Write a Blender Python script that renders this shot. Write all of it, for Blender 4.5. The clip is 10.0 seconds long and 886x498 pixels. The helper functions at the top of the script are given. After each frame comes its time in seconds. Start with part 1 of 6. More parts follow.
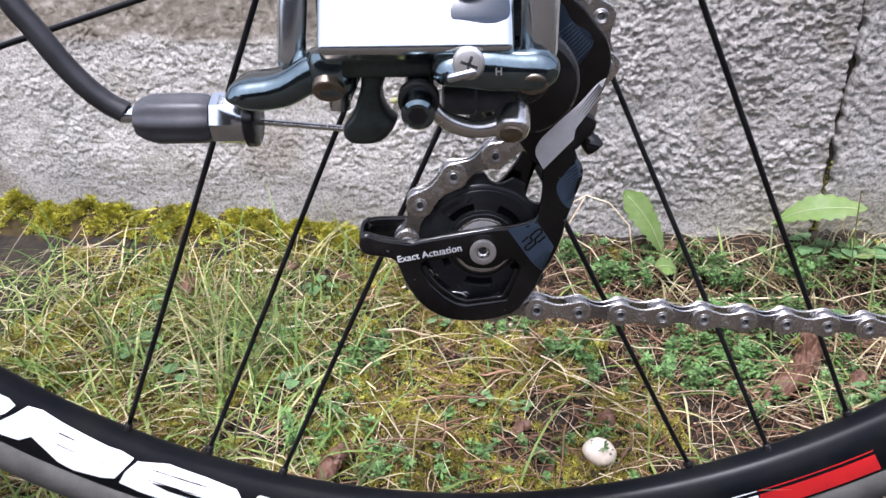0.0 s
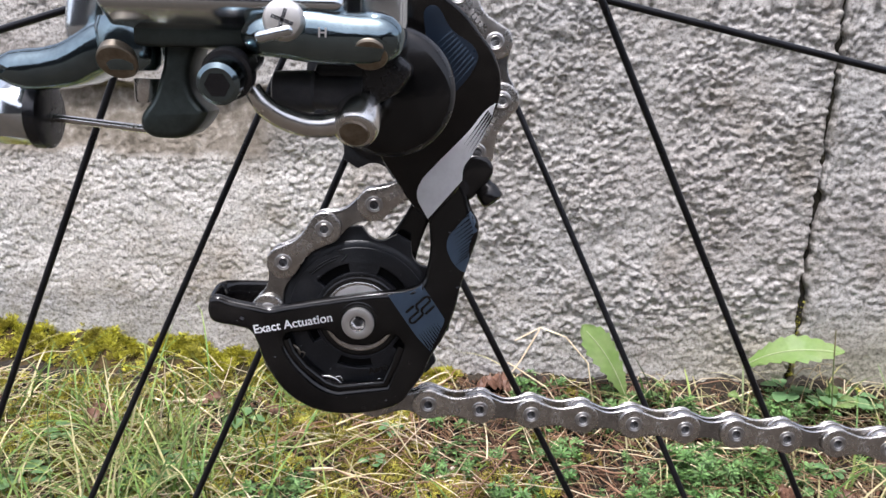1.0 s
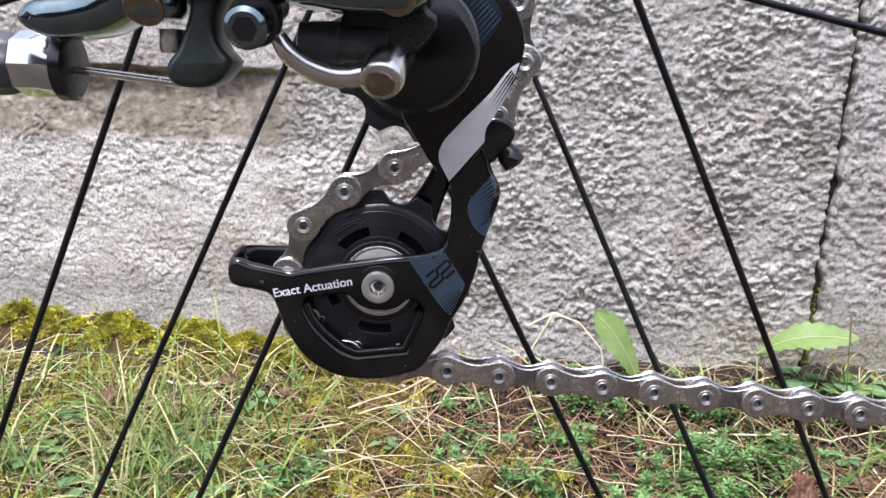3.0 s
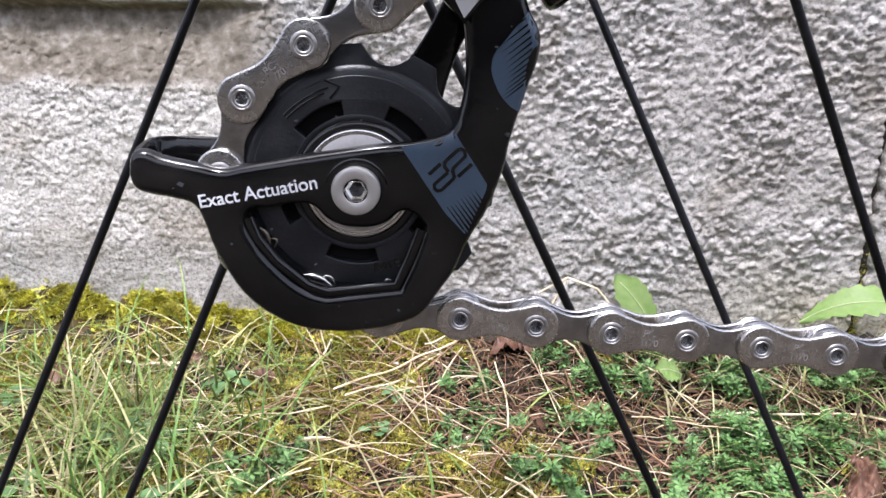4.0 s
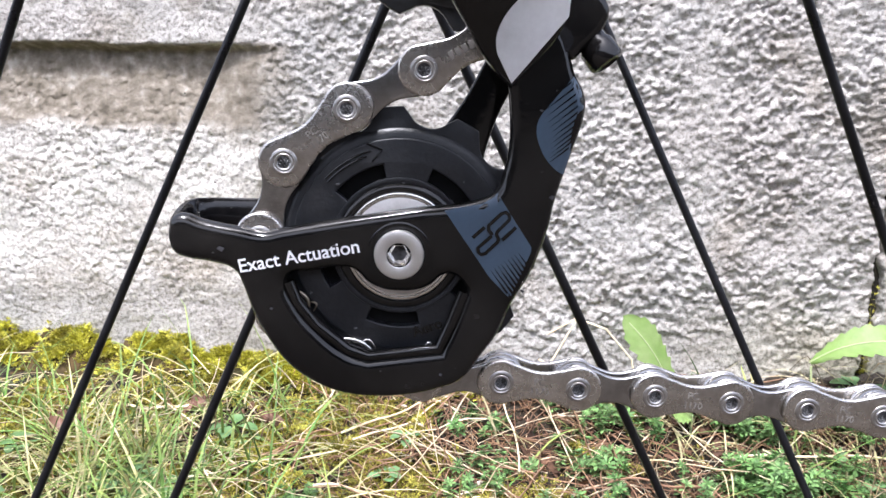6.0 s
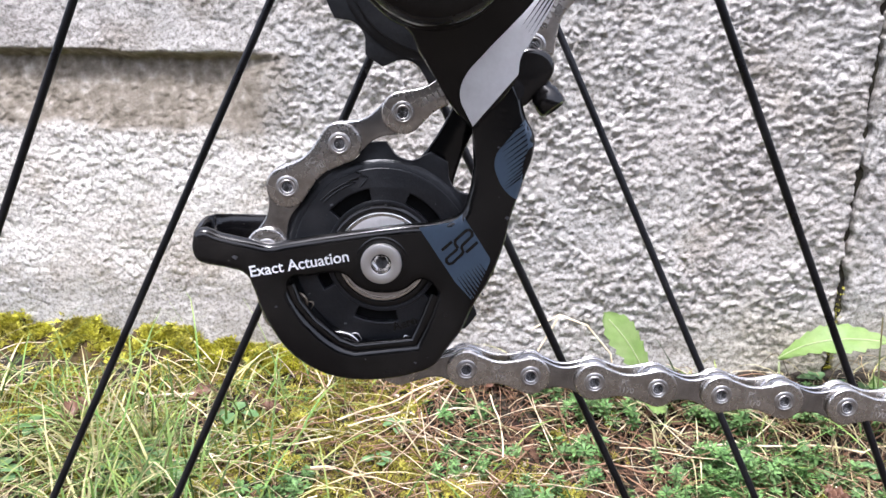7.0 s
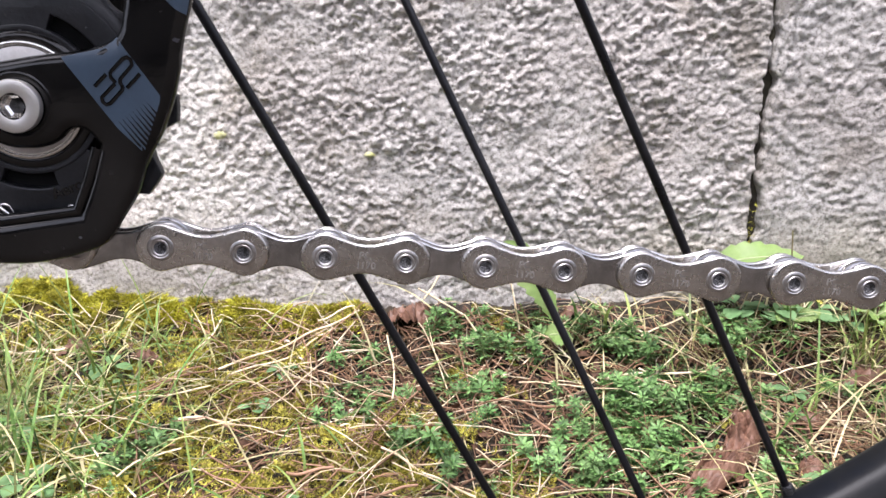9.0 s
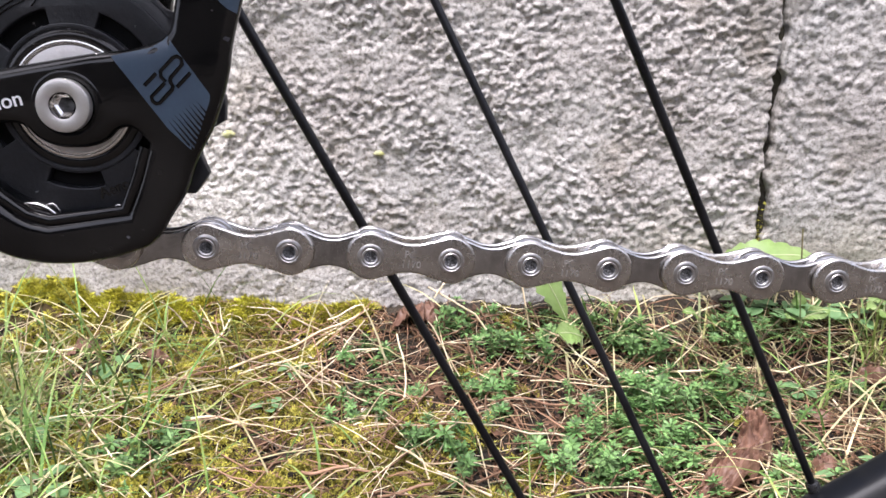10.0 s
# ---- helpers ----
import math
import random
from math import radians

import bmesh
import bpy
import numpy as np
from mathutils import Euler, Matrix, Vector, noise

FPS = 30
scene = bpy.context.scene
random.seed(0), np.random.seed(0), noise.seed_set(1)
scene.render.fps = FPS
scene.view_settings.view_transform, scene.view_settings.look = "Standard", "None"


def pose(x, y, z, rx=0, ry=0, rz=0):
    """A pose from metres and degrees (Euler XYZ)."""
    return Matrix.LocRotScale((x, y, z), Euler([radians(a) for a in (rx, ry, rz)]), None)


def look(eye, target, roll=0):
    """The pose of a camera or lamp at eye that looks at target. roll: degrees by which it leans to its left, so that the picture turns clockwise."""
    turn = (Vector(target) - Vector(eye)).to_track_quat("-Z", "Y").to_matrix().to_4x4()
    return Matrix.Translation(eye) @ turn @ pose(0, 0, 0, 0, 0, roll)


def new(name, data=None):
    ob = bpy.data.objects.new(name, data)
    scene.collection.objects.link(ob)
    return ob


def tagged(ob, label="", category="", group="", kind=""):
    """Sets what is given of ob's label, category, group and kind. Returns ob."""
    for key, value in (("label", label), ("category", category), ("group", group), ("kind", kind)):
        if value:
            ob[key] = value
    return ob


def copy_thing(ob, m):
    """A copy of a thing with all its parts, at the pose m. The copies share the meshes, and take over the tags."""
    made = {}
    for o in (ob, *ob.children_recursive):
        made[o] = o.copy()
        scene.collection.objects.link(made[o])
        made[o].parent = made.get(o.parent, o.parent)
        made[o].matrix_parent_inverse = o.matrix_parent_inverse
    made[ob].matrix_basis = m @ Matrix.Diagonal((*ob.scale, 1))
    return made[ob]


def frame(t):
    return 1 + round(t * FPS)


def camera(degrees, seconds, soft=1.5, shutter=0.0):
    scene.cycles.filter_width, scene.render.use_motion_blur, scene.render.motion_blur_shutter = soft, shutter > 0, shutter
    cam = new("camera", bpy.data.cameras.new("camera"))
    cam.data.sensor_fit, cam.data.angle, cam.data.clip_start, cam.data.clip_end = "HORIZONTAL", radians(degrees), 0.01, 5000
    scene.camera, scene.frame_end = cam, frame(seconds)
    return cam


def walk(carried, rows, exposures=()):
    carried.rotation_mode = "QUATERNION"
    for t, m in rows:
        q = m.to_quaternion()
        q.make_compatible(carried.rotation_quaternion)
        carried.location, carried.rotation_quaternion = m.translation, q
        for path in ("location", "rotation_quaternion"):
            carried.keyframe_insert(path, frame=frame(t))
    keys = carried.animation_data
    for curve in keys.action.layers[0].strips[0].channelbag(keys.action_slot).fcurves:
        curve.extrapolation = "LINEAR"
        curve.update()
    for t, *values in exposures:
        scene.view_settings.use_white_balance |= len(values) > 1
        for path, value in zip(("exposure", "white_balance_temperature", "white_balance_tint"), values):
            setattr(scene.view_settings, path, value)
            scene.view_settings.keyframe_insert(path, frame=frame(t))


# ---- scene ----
# Lengths below are in centimetres unless said otherwise; CM turns them into metres.
CM = 0.01

# ---- camera ----
cam = camera(58.0, 10.0)
PATH = [
    (0.0, -0.02650, -0.21076, 0.27664, 65.298, 0.720, 0.065),
    (0.2, -0.02114, -0.19399, 0.26375, 71.366, -0.837, 0.633),
    (0.3, -0.01511, -0.18960, 0.25583, 74.016, -0.156, 0.263),
    (0.5, -0.00569, -0.18156, 0.23674, 75.582, -1.193, 0.252),
    (0.7, 0.00313, -0.17686, 0.23472, 76.149, -1.358, 0.293),
    (1.0, 0.00194, -0.18237, 0.23830, 77.544, -1.450, 0.100),
    (1.2, 0.00246, -0.18485, 0.23702, 77.567, -1.436, 0.077),
    (1.5, 0.00583, -0.18783, 0.23697, 77.577, -1.510, 0.182),
    (1.8, 0.00156, -0.18908, 0.24298, 77.099, -1.593, 0.184),
    (2.0, -0.00127, -0.18864, 0.23932, 77.330, -1.577, 0.154),
    (3.3, -0.00057, -0.17704, 0.22301, 77.317, -1.659, 0.854),
    (3.5, -0.00433, -0.16290, 0.21403, 76.758, -1.578, 0.060),
    (3.8, -0.00087, -0.13809, 0.20662, 74.864, -1.484, 0.447),
    (4.0, -0.00366, -0.12621, 0.20146, 76.415, -1.294, 0.065),
    (4.5, -0.00699, -0.11505, 0.20246, 77.347, -1.214, 0.025),
    (5.0, -0.00773, -0.11570, 0.20412, 78.091, -1.014, -0.008),
    (5.5, -0.00999, -0.11836, 0.20566, 78.241, -0.981, -0.065),
    (5.7, -0.01139, -0.11988, 0.20431, 78.723, -0.968, -0.277),
    (6.8, -0.01125, -0.14185, 0.21349, 78.420, -1.614, -0.506),
    (7.0, -0.00711, -0.14867, 0.21390, 78.277, -1.694, -0.342),
    (7.2, -0.00194, -0.15627, 0.21254, 78.002, -1.781, -0.385),
    (7.5, 0.01835, -0.16262, 0.20741, 77.826, -2.101, -0.820),
    (7.8, 0.02923, -0.15040, 0.20255, 77.242, -1.681, -1.104),
    (8.0, 0.03440, -0.13401, 0.19176, 76.664, -1.624, -1.880),
    (8.2, 0.03727, -0.12431, 0.18725, 75.934, -0.979, -2.139),
    (8.5, 0.03722, -0.12081, 0.18629, 76.059, -0.164, -2.527),
    (9.0, 0.03797, -0.12227, 0.18877, 75.929, 0.246, -2.825),
    (9.5, 0.03589, -0.12219, 0.18774, 75.877, 0.250, -3.042),
    (9.8, 0.03586, -0.12219, 0.18776, 75.877, 0.250, -3.044),
    (9.9, 0.03450, -0.12210, 0.18800, 75.866, 0.254, -3.090),
    (10.0, 0.02995, -0.12180, 0.18884, 75.831, 0.268, -3.239),
]
EXPOSURES = [(0.0, 0.23, 5850, 19), (0.5, 0.01, 6050, 16), (1.0, 0.28, 6100, 16), (1.5, 0.24, 6100, 16), (2.0, 0.22, 6050, 16), (3.5, 0.52, 6000, 17), (4.0, 0.5, 5950, 17), (4.5, 0.73, 5980, 16), (5.0, 0.88, 5980, 16), (5.5, 0.9, 5980, 16), (7.0, 0.77, 5950, 17), (7.5, 0.73, 5980, 18), (8.0, 0.75, 6050, 18), (8.5, 0.77, 6100, 19), (9.0, 0.61, 6180, 19), (10.0, 0.59, 6180, 19)]
walk(cam, [(t, pose(x, y, z, rx, ry, rz)) for t, x, y, z, rx, ry, rz in PATH], EXPOSURES)

# ---- light: a bright overcast day ----
world = bpy.data.worlds.new("overcast_sky")
scene.world = world
world.use_nodes = True
wn = world.node_tree
wn.nodes.clear()
w_out = wn.nodes.new("ShaderNodeOutputWorld")
w_bg = wn.nodes.new("ShaderNodeBackground")
w_sky = wn.nodes.new("ShaderNodeTexSky")
w_sky.sky_type = "NISHITA"
w_sky.sun_disc = False
w_sky.sun_elevation = radians(70)
w_sky.sun_rotation = radians(200)
w_sky.air_density, w_sky.dust_density, w_sky.ozone_density = 1.0, 4.0, 1.0
w_hsv = wn.nodes.new("ShaderNodeHueSaturation")
w_hsv.inputs["Saturation"].default_value = 0.42
wn.links.new(w_sky.outputs[0], w_hsv.inputs["Color"])
wn.links.new(w_hsv.outputs[0], w_bg.inputs["Color"])
wn.links.new(w_bg.outputs[0], w_out.inputs["Surface"])
w_bg.inputs["Strength"].default_value = 0.25

sun_data = bpy.data.lights.new("sun", "SUN")
sun_data.energy = 3.9
sun_data.angle = radians(10)
sun_data.color = (1.0, 0.98, 0.95)
sun = new("sun", sun_data)
sun.matrix_world = look((-0.45, -0.75, 2.4), (0.0, 0.0, 0.0))


# ---- materials ----
def mat(name, colour, rough=0.5, metal=0.0, spread=0.12, scale=60.0, fine=900.0, bump=0.0, coat=0.0, second=None, mix=0.5, rough_spread=0.1, spec=0.5, island=0.0, objrand=0.0, thin=0.0):
    """Principled surface with variation at two sizes, a second tone in patches, fine relief and optional variation per piece."""
    m = bpy.data.materials.new(name)
    m.use_nodes = True
    nt = m.node_tree
    b = nt.nodes["Principled BSDF"]
    L = nt.links.new

    def node(kind, **kw):
        n = nt.nodes.new(kind)
        for k, v in kw.items():
            n.inputs[k].default_value = v
        return n

    co = nt.nodes.new("ShaderNodeTexCoord")
    n1 = node("ShaderNodeTexNoise", Scale=scale, Detail=4.0, Roughness=0.6)
    n2 = node("ShaderNodeTexNoise", Scale=fine, Detail=3.0, Roughness=0.6)
    L(co.outputs["Object"], n1.inputs["Vector"])
    L(co.outputs["Object"], n2.inputs["Vector"])
    r1 = nt.nodes.new("ShaderNodeMapRange")
    r1.inputs["From Min"].default_value, r1.inputs["From Max"].default_value = 0.5 - 0.25 * mix, 0.85 - 0.35 * mix
    L(n1.outputs["Fac"], r1.inputs["Value"])
    mx = nt.nodes.new("ShaderNodeMix")
    mx.data_type = "RGBA"
    mx.inputs["A"].default_value = (*colour, 1)
    mx.inputs["B"].default_value = (*(second or [c * (1 - spread) for c in colour]), 1)
    L(r1.outputs["Result"], mx.inputs["Factor"])
    val = nt.nodes.new("ShaderNodeMath")
    val.operation = "MULTIPLY_ADD"
    L(n2.outputs["Fac"], val.inputs[0])
    val.inputs[1].default_value = 2 * spread
    val.inputs[2].default_value = 1 - spread
    last = val.outputs[0]
    if island or objrand:
        if island:
            g = nt.nodes.new("ShaderNodeNewGeometry")
            src, amount = g.outputs["Random Per Island"], island
        else:
            g = nt.nodes.new("ShaderNodeObjectInfo")
            src, amount = g.outputs["Random"], objrand
        v2 = nt.nodes.new("ShaderNodeMath")
        v2.operation = "MULTIPLY_ADD"
        L(src, v2.inputs[0])
        v2.inputs[1].default_value = 2 * amount
        v2.inputs[2].default_value = 1 - amount
        v3 = nt.nodes.new("ShaderNodeMath")
        v3.operation = "MULTIPLY"
        L(last, v3.inputs[0])
        L(v2.outputs[0], v3.inputs[1])
        last = v3.outputs[0]
    hs = nt.nodes.new("ShaderNodeHueSaturation")
    L(mx.outputs["Result"], hs.inputs["Color"])
    L(last, hs.inputs["Value"])
    L(hs.outputs[0], b.inputs["Base Color"])
    rr = nt.nodes.new("ShaderNodeMath")
    rr.operation = "MULTIPLY_ADD"
    L(n1.outputs["Fac"], rr.inputs[0])
    rr.inputs[1].default_value = 2 * rough_spread
    rr.inputs[2].default_value = rough - rough_spread
    rr.use_clamp = True
    L(rr.outputs[0], b.inputs["Roughness"])
    b.inputs["Metallic"].default_value = metal
    b.inputs["Specular IOR Level"].default_value = spec
    if coat:
        b.inputs["Coat Weight"].default_value = coat
        b.inputs["Coat Roughness"].default_value = 0.12
    if bump:
        bp = nt.nodes.new("ShaderNodeBump")
        bp.inputs["Strength"].default_value = bump
        bp.inputs["Distance"].default_value = 0.0004
        L(n2.outputs["Fac"], bp.inputs["Height"])
        L(bp.outputs[0], b.inputs["Normal"])
    if thin:
        b.inputs["Subsurface Weight"].default_value = 0.0
        tr = nt.nodes.new("ShaderNodeBsdfTranslucent")
        L(hs.outputs[0], tr.inputs["Color"])
        ms = nt.nodes.new("ShaderNodeMixShader")
        ms.inputs[0].default_value = thin
        L(b.outputs[0], ms.inputs[1])
        L(tr.outputs[0], ms.inputs[2])
        L(ms.outputs[0], nt.nodes["Material Output"].inputs["Surface"])
    return m


BLACK_GLOSS = mat("black_gloss_paint", (0.003, 0.0029, 0.0032), 0.13, spread=0.3, scale=70, fine=900, bump=0.05, second=(0.017, 0.0155, 0.014), mix=0.35, spec=0.45, rough_spread=0.16)
BOLT_STEEL = mat("satin_bolt_steel", (0.70, 0.675, 0.635), 0.42, 0.85, spread=0.08, scale=260, fine=2500, bump=0.05, second=(0.66, 0.63, 0.58), mix=0.35)
BRUSHED = mat("brushed_steel", (0.62, 0.6, 0.585), 0.5, 0.7, spread=0.12, scale=300, fine=2500, bump=0.06, second=(0.48, 0.46, 0.44), mix=0.4)
BLACK_SATIN = mat("black_satin_alloy", (0.009, 0.009, 0.0105), 0.26, spread=0.3, scale=90, fine=1200, bump=0.08, second=(0.02, 0.02, 0.02), spec=0.55)
BLACK_MATTE = mat("black_nylon", (0.0095, 0.0107, 0.013), 0.4, spread=0.5, scale=160, fine=1500, bump=0.2, second=(0.02, 0.02, 0.022), mix=0.25, spec=0.42, rough_spread=0.14)
DEEP_BLACK = mat("slot_shade_black", (0.003, 0.003, 0.0032), 0.7, spread=0.3, scale=160, fine=1500, second=(0.006, 0.006, 0.006), spec=0.1)
SLATE = mat("slate_blue_decal", (0.055, 0.085, 0.125), 0.36, spread=0.12, scale=150, fine=1600, coat=0.2)
SLATE_DARK = mat("dark_slate_decal", (0.018, 0.03, 0.05), 0.3, spread=0.15, scale=120, fine=1200)
WHITE_DECAL = mat("white_decal", (0.95, 0.955, 0.96), 0.38, spread=0.05, scale=160, fine=1500, second=(0.82, 0.82, 0.82), mix=0.3)
RED_DECAL = mat("red_decal", (0.62, 0.02, 0.02), 0.35, spread=0.08, scale=120, fine=900, second=(0.5, 0.015, 0.02), mix=0.3)
STEEL = mat("bright_steel", (0.84, 0.82, 0.79), 0.24, 1.0, spread=0.1, scale=220, fine=2500, bump=0.05, second=(0.68, 0.64, 0.58), mix=0.4)
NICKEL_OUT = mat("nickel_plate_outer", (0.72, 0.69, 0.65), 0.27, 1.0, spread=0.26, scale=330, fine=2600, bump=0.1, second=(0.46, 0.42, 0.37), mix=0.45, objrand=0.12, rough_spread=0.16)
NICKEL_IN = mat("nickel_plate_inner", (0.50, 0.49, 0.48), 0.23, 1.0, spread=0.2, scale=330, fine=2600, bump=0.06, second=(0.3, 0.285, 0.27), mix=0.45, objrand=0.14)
PIN_STEEL = mat("pin_steel", (0.58, 0.56, 0.54), 0.36, 1.0, spread=0.16, scale=400, fine=3000, bump=0.06, second=(0.36, 0.34, 0.32), mix=0.4)
# dark mottled colour that paints the shade inside small hollows
HOLLOW_SHADE = mat("dark_hollow_shade", (0.11, 0.11, 0.115), 0.4, 0.5, spread=0.5, scale=700, fine=2500, bump=1.0, second=(0.01, 0.0095, 0.009), mix=0.62)
ENGRAVE = mat("engraved_mark", (0.42, 0.4, 0.38), 0.5, 0.8, spread=0.12, scale=400, fine=3000)
CHROME = mat("polished_silver", (0.76, 0.80, 0.82), 0.16, 1.0, spread=0.05, scale=60, fine=1800, bump=0.03, second=(0.78, 0.81, 0.84), mix=0.4)
DARK_CHROME = mat("dark_polished_casting", (0.27, 0.34, 0.365), 0.12, 1.0, spread=0.1, scale=60, fine=1500, bump=0.04, second=(0.13, 0.17, 0.185), mix=0.5)
DARK_GREEN = mat("dark_anodised_clamp", (0.075, 0.09, 0.082), 0.36, 0.8, spread=0.18, scale=140, fine=1500, bump=0.08, second=(0.045, 0.052, 0.046))
BRASS = mat("worn_brass_pivot", (0.40, 0.345, 0.27), 0.4, 1.0, spread=0.2, scale=240, fine=2000, bump=0.06, second=(0.2, 0.16, 0.12), mix=0.45)
DUST = mat("grey_dust", (0.05, 0.046, 0.042), 0.85, spread=0.3, scale=300, fine=2000)
GREY_PLASTIC = mat("dark_grey_plastic", (0.05, 0.05, 0.056), 0.45, spread=0.15, scale=140, fine=1500, bump=0.06, second=(0.085, 0.085, 0.09))
HOUSING = mat("cable_housing_black", (0.018, 0.018, 0.02), 0.34, spread=0.2, scale=140, fine=1500, bump=0.05, second=(0.03, 0.03, 0.032))
RIM_BLACK = mat("rim_black_anodised", (0.004, 0.0048, 0.0065), 0.32, spread=0.25, scale=50, fine=1200, bump=0.05, second=(0.009, 0.009, 0.009), mix=0.35, spec=0.12)
TYRE = mat("grey_tyre_sidewall", (0.11, 0.105, 0.095), 0.7, spread=0.15, scale=70, fine=1400, bump=0.25, second=(0.07, 0.066, 0.06), mix=0.6)
TREAD = mat("tyre_tread", (0.05, 0.048, 0.046), 0.75, spread=0.2, scale=70, fine=1100, bump=0.3, second=(0.09, 0.08, 0.07))
SPOKE_MAT = mat("spoke_black", (0.004, 0.004, 0.005), 0.3, 0.0, spread=0.25, scale=60, fine=1500, second=(0.012, 0.012, 0.014), spec=0.32)

STRAW_MAT = mat("dry_straw", (0.78, 0.68, 0.49), 0.5, spread=0.15, scale=40, fine=300, second=(0.54, 0.41, 0.26), mix=0.55, island=0.45, thin=0.1, spec=0.2)
STALK_MAT = mat("brown_dry_stalk", (0.34, 0.205, 0.13), 0.65, spread=0.18, scale=60, fine=400, second=(0.2, 0.115, 0.07), mix=0.5, island=0.4, thin=0.1, spec=0.2)
GRASS_MAT = mat("green_grass", (0.12, 0.225, 0.055), 0.42, spread=0.14, scale=30, fine=300, second=(0.3, 0.33, 0.10), mix=0.4, island=0.6, thin=0.2, spec=0.2)
THATCH = mat("weathered_straw", (0.40, 0.315, 0.185), 0.6, spread=0.2, scale=40, fine=300, second=(0.2, 0.13, 0.07), mix=0.5, island=0.7, spec=0.25)
DRY_GRASS = mat("yellowed_grass", (0.60, 0.53, 0.31), 0.55, spread=0.14, scale=30, fine=300, second=(0.33, 0.32, 0.12), mix=0.5, island=0.4, thin=0.25, spec=0.2)
MOSS_MAT = mat("yellow_green_moss", (0.52, 0.5, 0.06), 0.7, spread=0.2, scale=60, fine=500, second=(0.27, 0.24, 0.045), mix=0.5, island=0.5, thin=0.12, spec=0.2)
TURF_MOSS = mat("olive_moss", (0.50, 0.46, 0.085), 0.7, spread=0.2, scale=28, fine=500, second=(0.2, 0.175, 0.03), mix=0.6, island=0.65, thin=0.05, spec=0.2)
FIBRE_MAT = mat("brown_fibre", (0.3, 0.18, 0.1), 0.75, spread=0.2, scale=40, fine=500, second=(0.15, 0.085, 0.045), mix=0.5, island=0.6, spec=0.2)
LITTER_MAT = mat("leaf_crumbs", (0.155, 0.085, 0.053), 0.7, spread=0.2, scale=50, fine=500, second=(0.065, 0.036, 0.023), mix=0.6, island=0.7, spec=0.2)
LICHEN_MAT = mat("yellow_lichen", (0.36, 0.36, 0.12), 0.9, spread=0.25, scale=200, fine=1200, bump=0.6, second=(0.45, 0.44, 0.3), mix=0.5)
WEED_MAT = mat("fresh_green_leaf", (0.095, 0.20, 0.055), 0.45, spread=0.15, scale=60, fine=500, second=(0.19, 0.31, 0.11), mix=0.5, island=0.6, thin=0.15, spec=0.3)
DOCK_MAT = mat("pale_green_leaf", (0.20, 0.315, 0.085), 0.42, spread=0.14, scale=45, fine=300, bump=0.5, second=(0.27, 0.35, 0.14), mix=0.5, thin=0.2, spec=0.2)
DEAD_LEAF = mat("dead_brown_leaf", (0.19, 0.10, 0.065), 0.5, spread=0.35, scale=110, fine=420, bump=0.8, second=(0.075, 0.035, 0.022), mix=0.45, thin=0.05, spec=0.4)
MOSS_DARK = mat("moss_undergrowth", (0.035, 0.03, 0.01), 0.85, spread=0.3, scale=45, fine=500, bump=0.6, second=(0.075, 0.048, 0.02), mix=0.6, spec=0.2)
STALK_GREEN = mat("green_stem", (0.13, 0.17, 0.06), 0.6, spread=0.15, scale=60, fine=400, second=(0.2, 0.15, 0.07), mix=0.4)
SEED_MAT = mat("blue_green_leaf", (0.125, 0.235, 0.095), 0.4, spread=0.14, scale=60, fine=500, bump=0.3, second=(0.19, 0.30, 0.14), mix=0.4, island=0.3, thin=0.15, spec=0.2)
DOCK_RIB = mat("pale_leaf_rib", (0.42, 0.48, 0.25), 0.5, spread=0.1, scale=60, fine=400)
PEBBLE = mat("cream_pebble", (0.78, 0.68, 0.56), 0.65, spread=0.12, scale=90, fine=700, bump=0.2, second=(0.6, 0.5, 0.4))


def soil_material():
    """Brown soil with crumbs, litter and moss in broad patches."""
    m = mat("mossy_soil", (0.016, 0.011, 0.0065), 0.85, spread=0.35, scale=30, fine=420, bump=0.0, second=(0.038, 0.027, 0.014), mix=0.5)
    nt = m.node_tree
    b = nt.nodes["Principled BSDF"]
    co = nt.nodes["Texture Coordinate"]
    n = nt.nodes.new("ShaderNodeTexNoise")
    n.inputs["Scale"].default_value, n.inputs["Detail"].default_value = 260.0, 8.0
    nt.links.new(co.outputs["Object"], n.inputs["Vector"])
    bp = nt.nodes.new("ShaderNodeBump")
    bp.inputs["Strength"].default_value, bp.inputs["Distance"].default_value = 0.9, 0.004
    nt.links.new(n.outputs["Fac"], bp.inputs["Height"])
    nt.links.new(bp.outputs[0], b.inputs["Normal"])
    return m


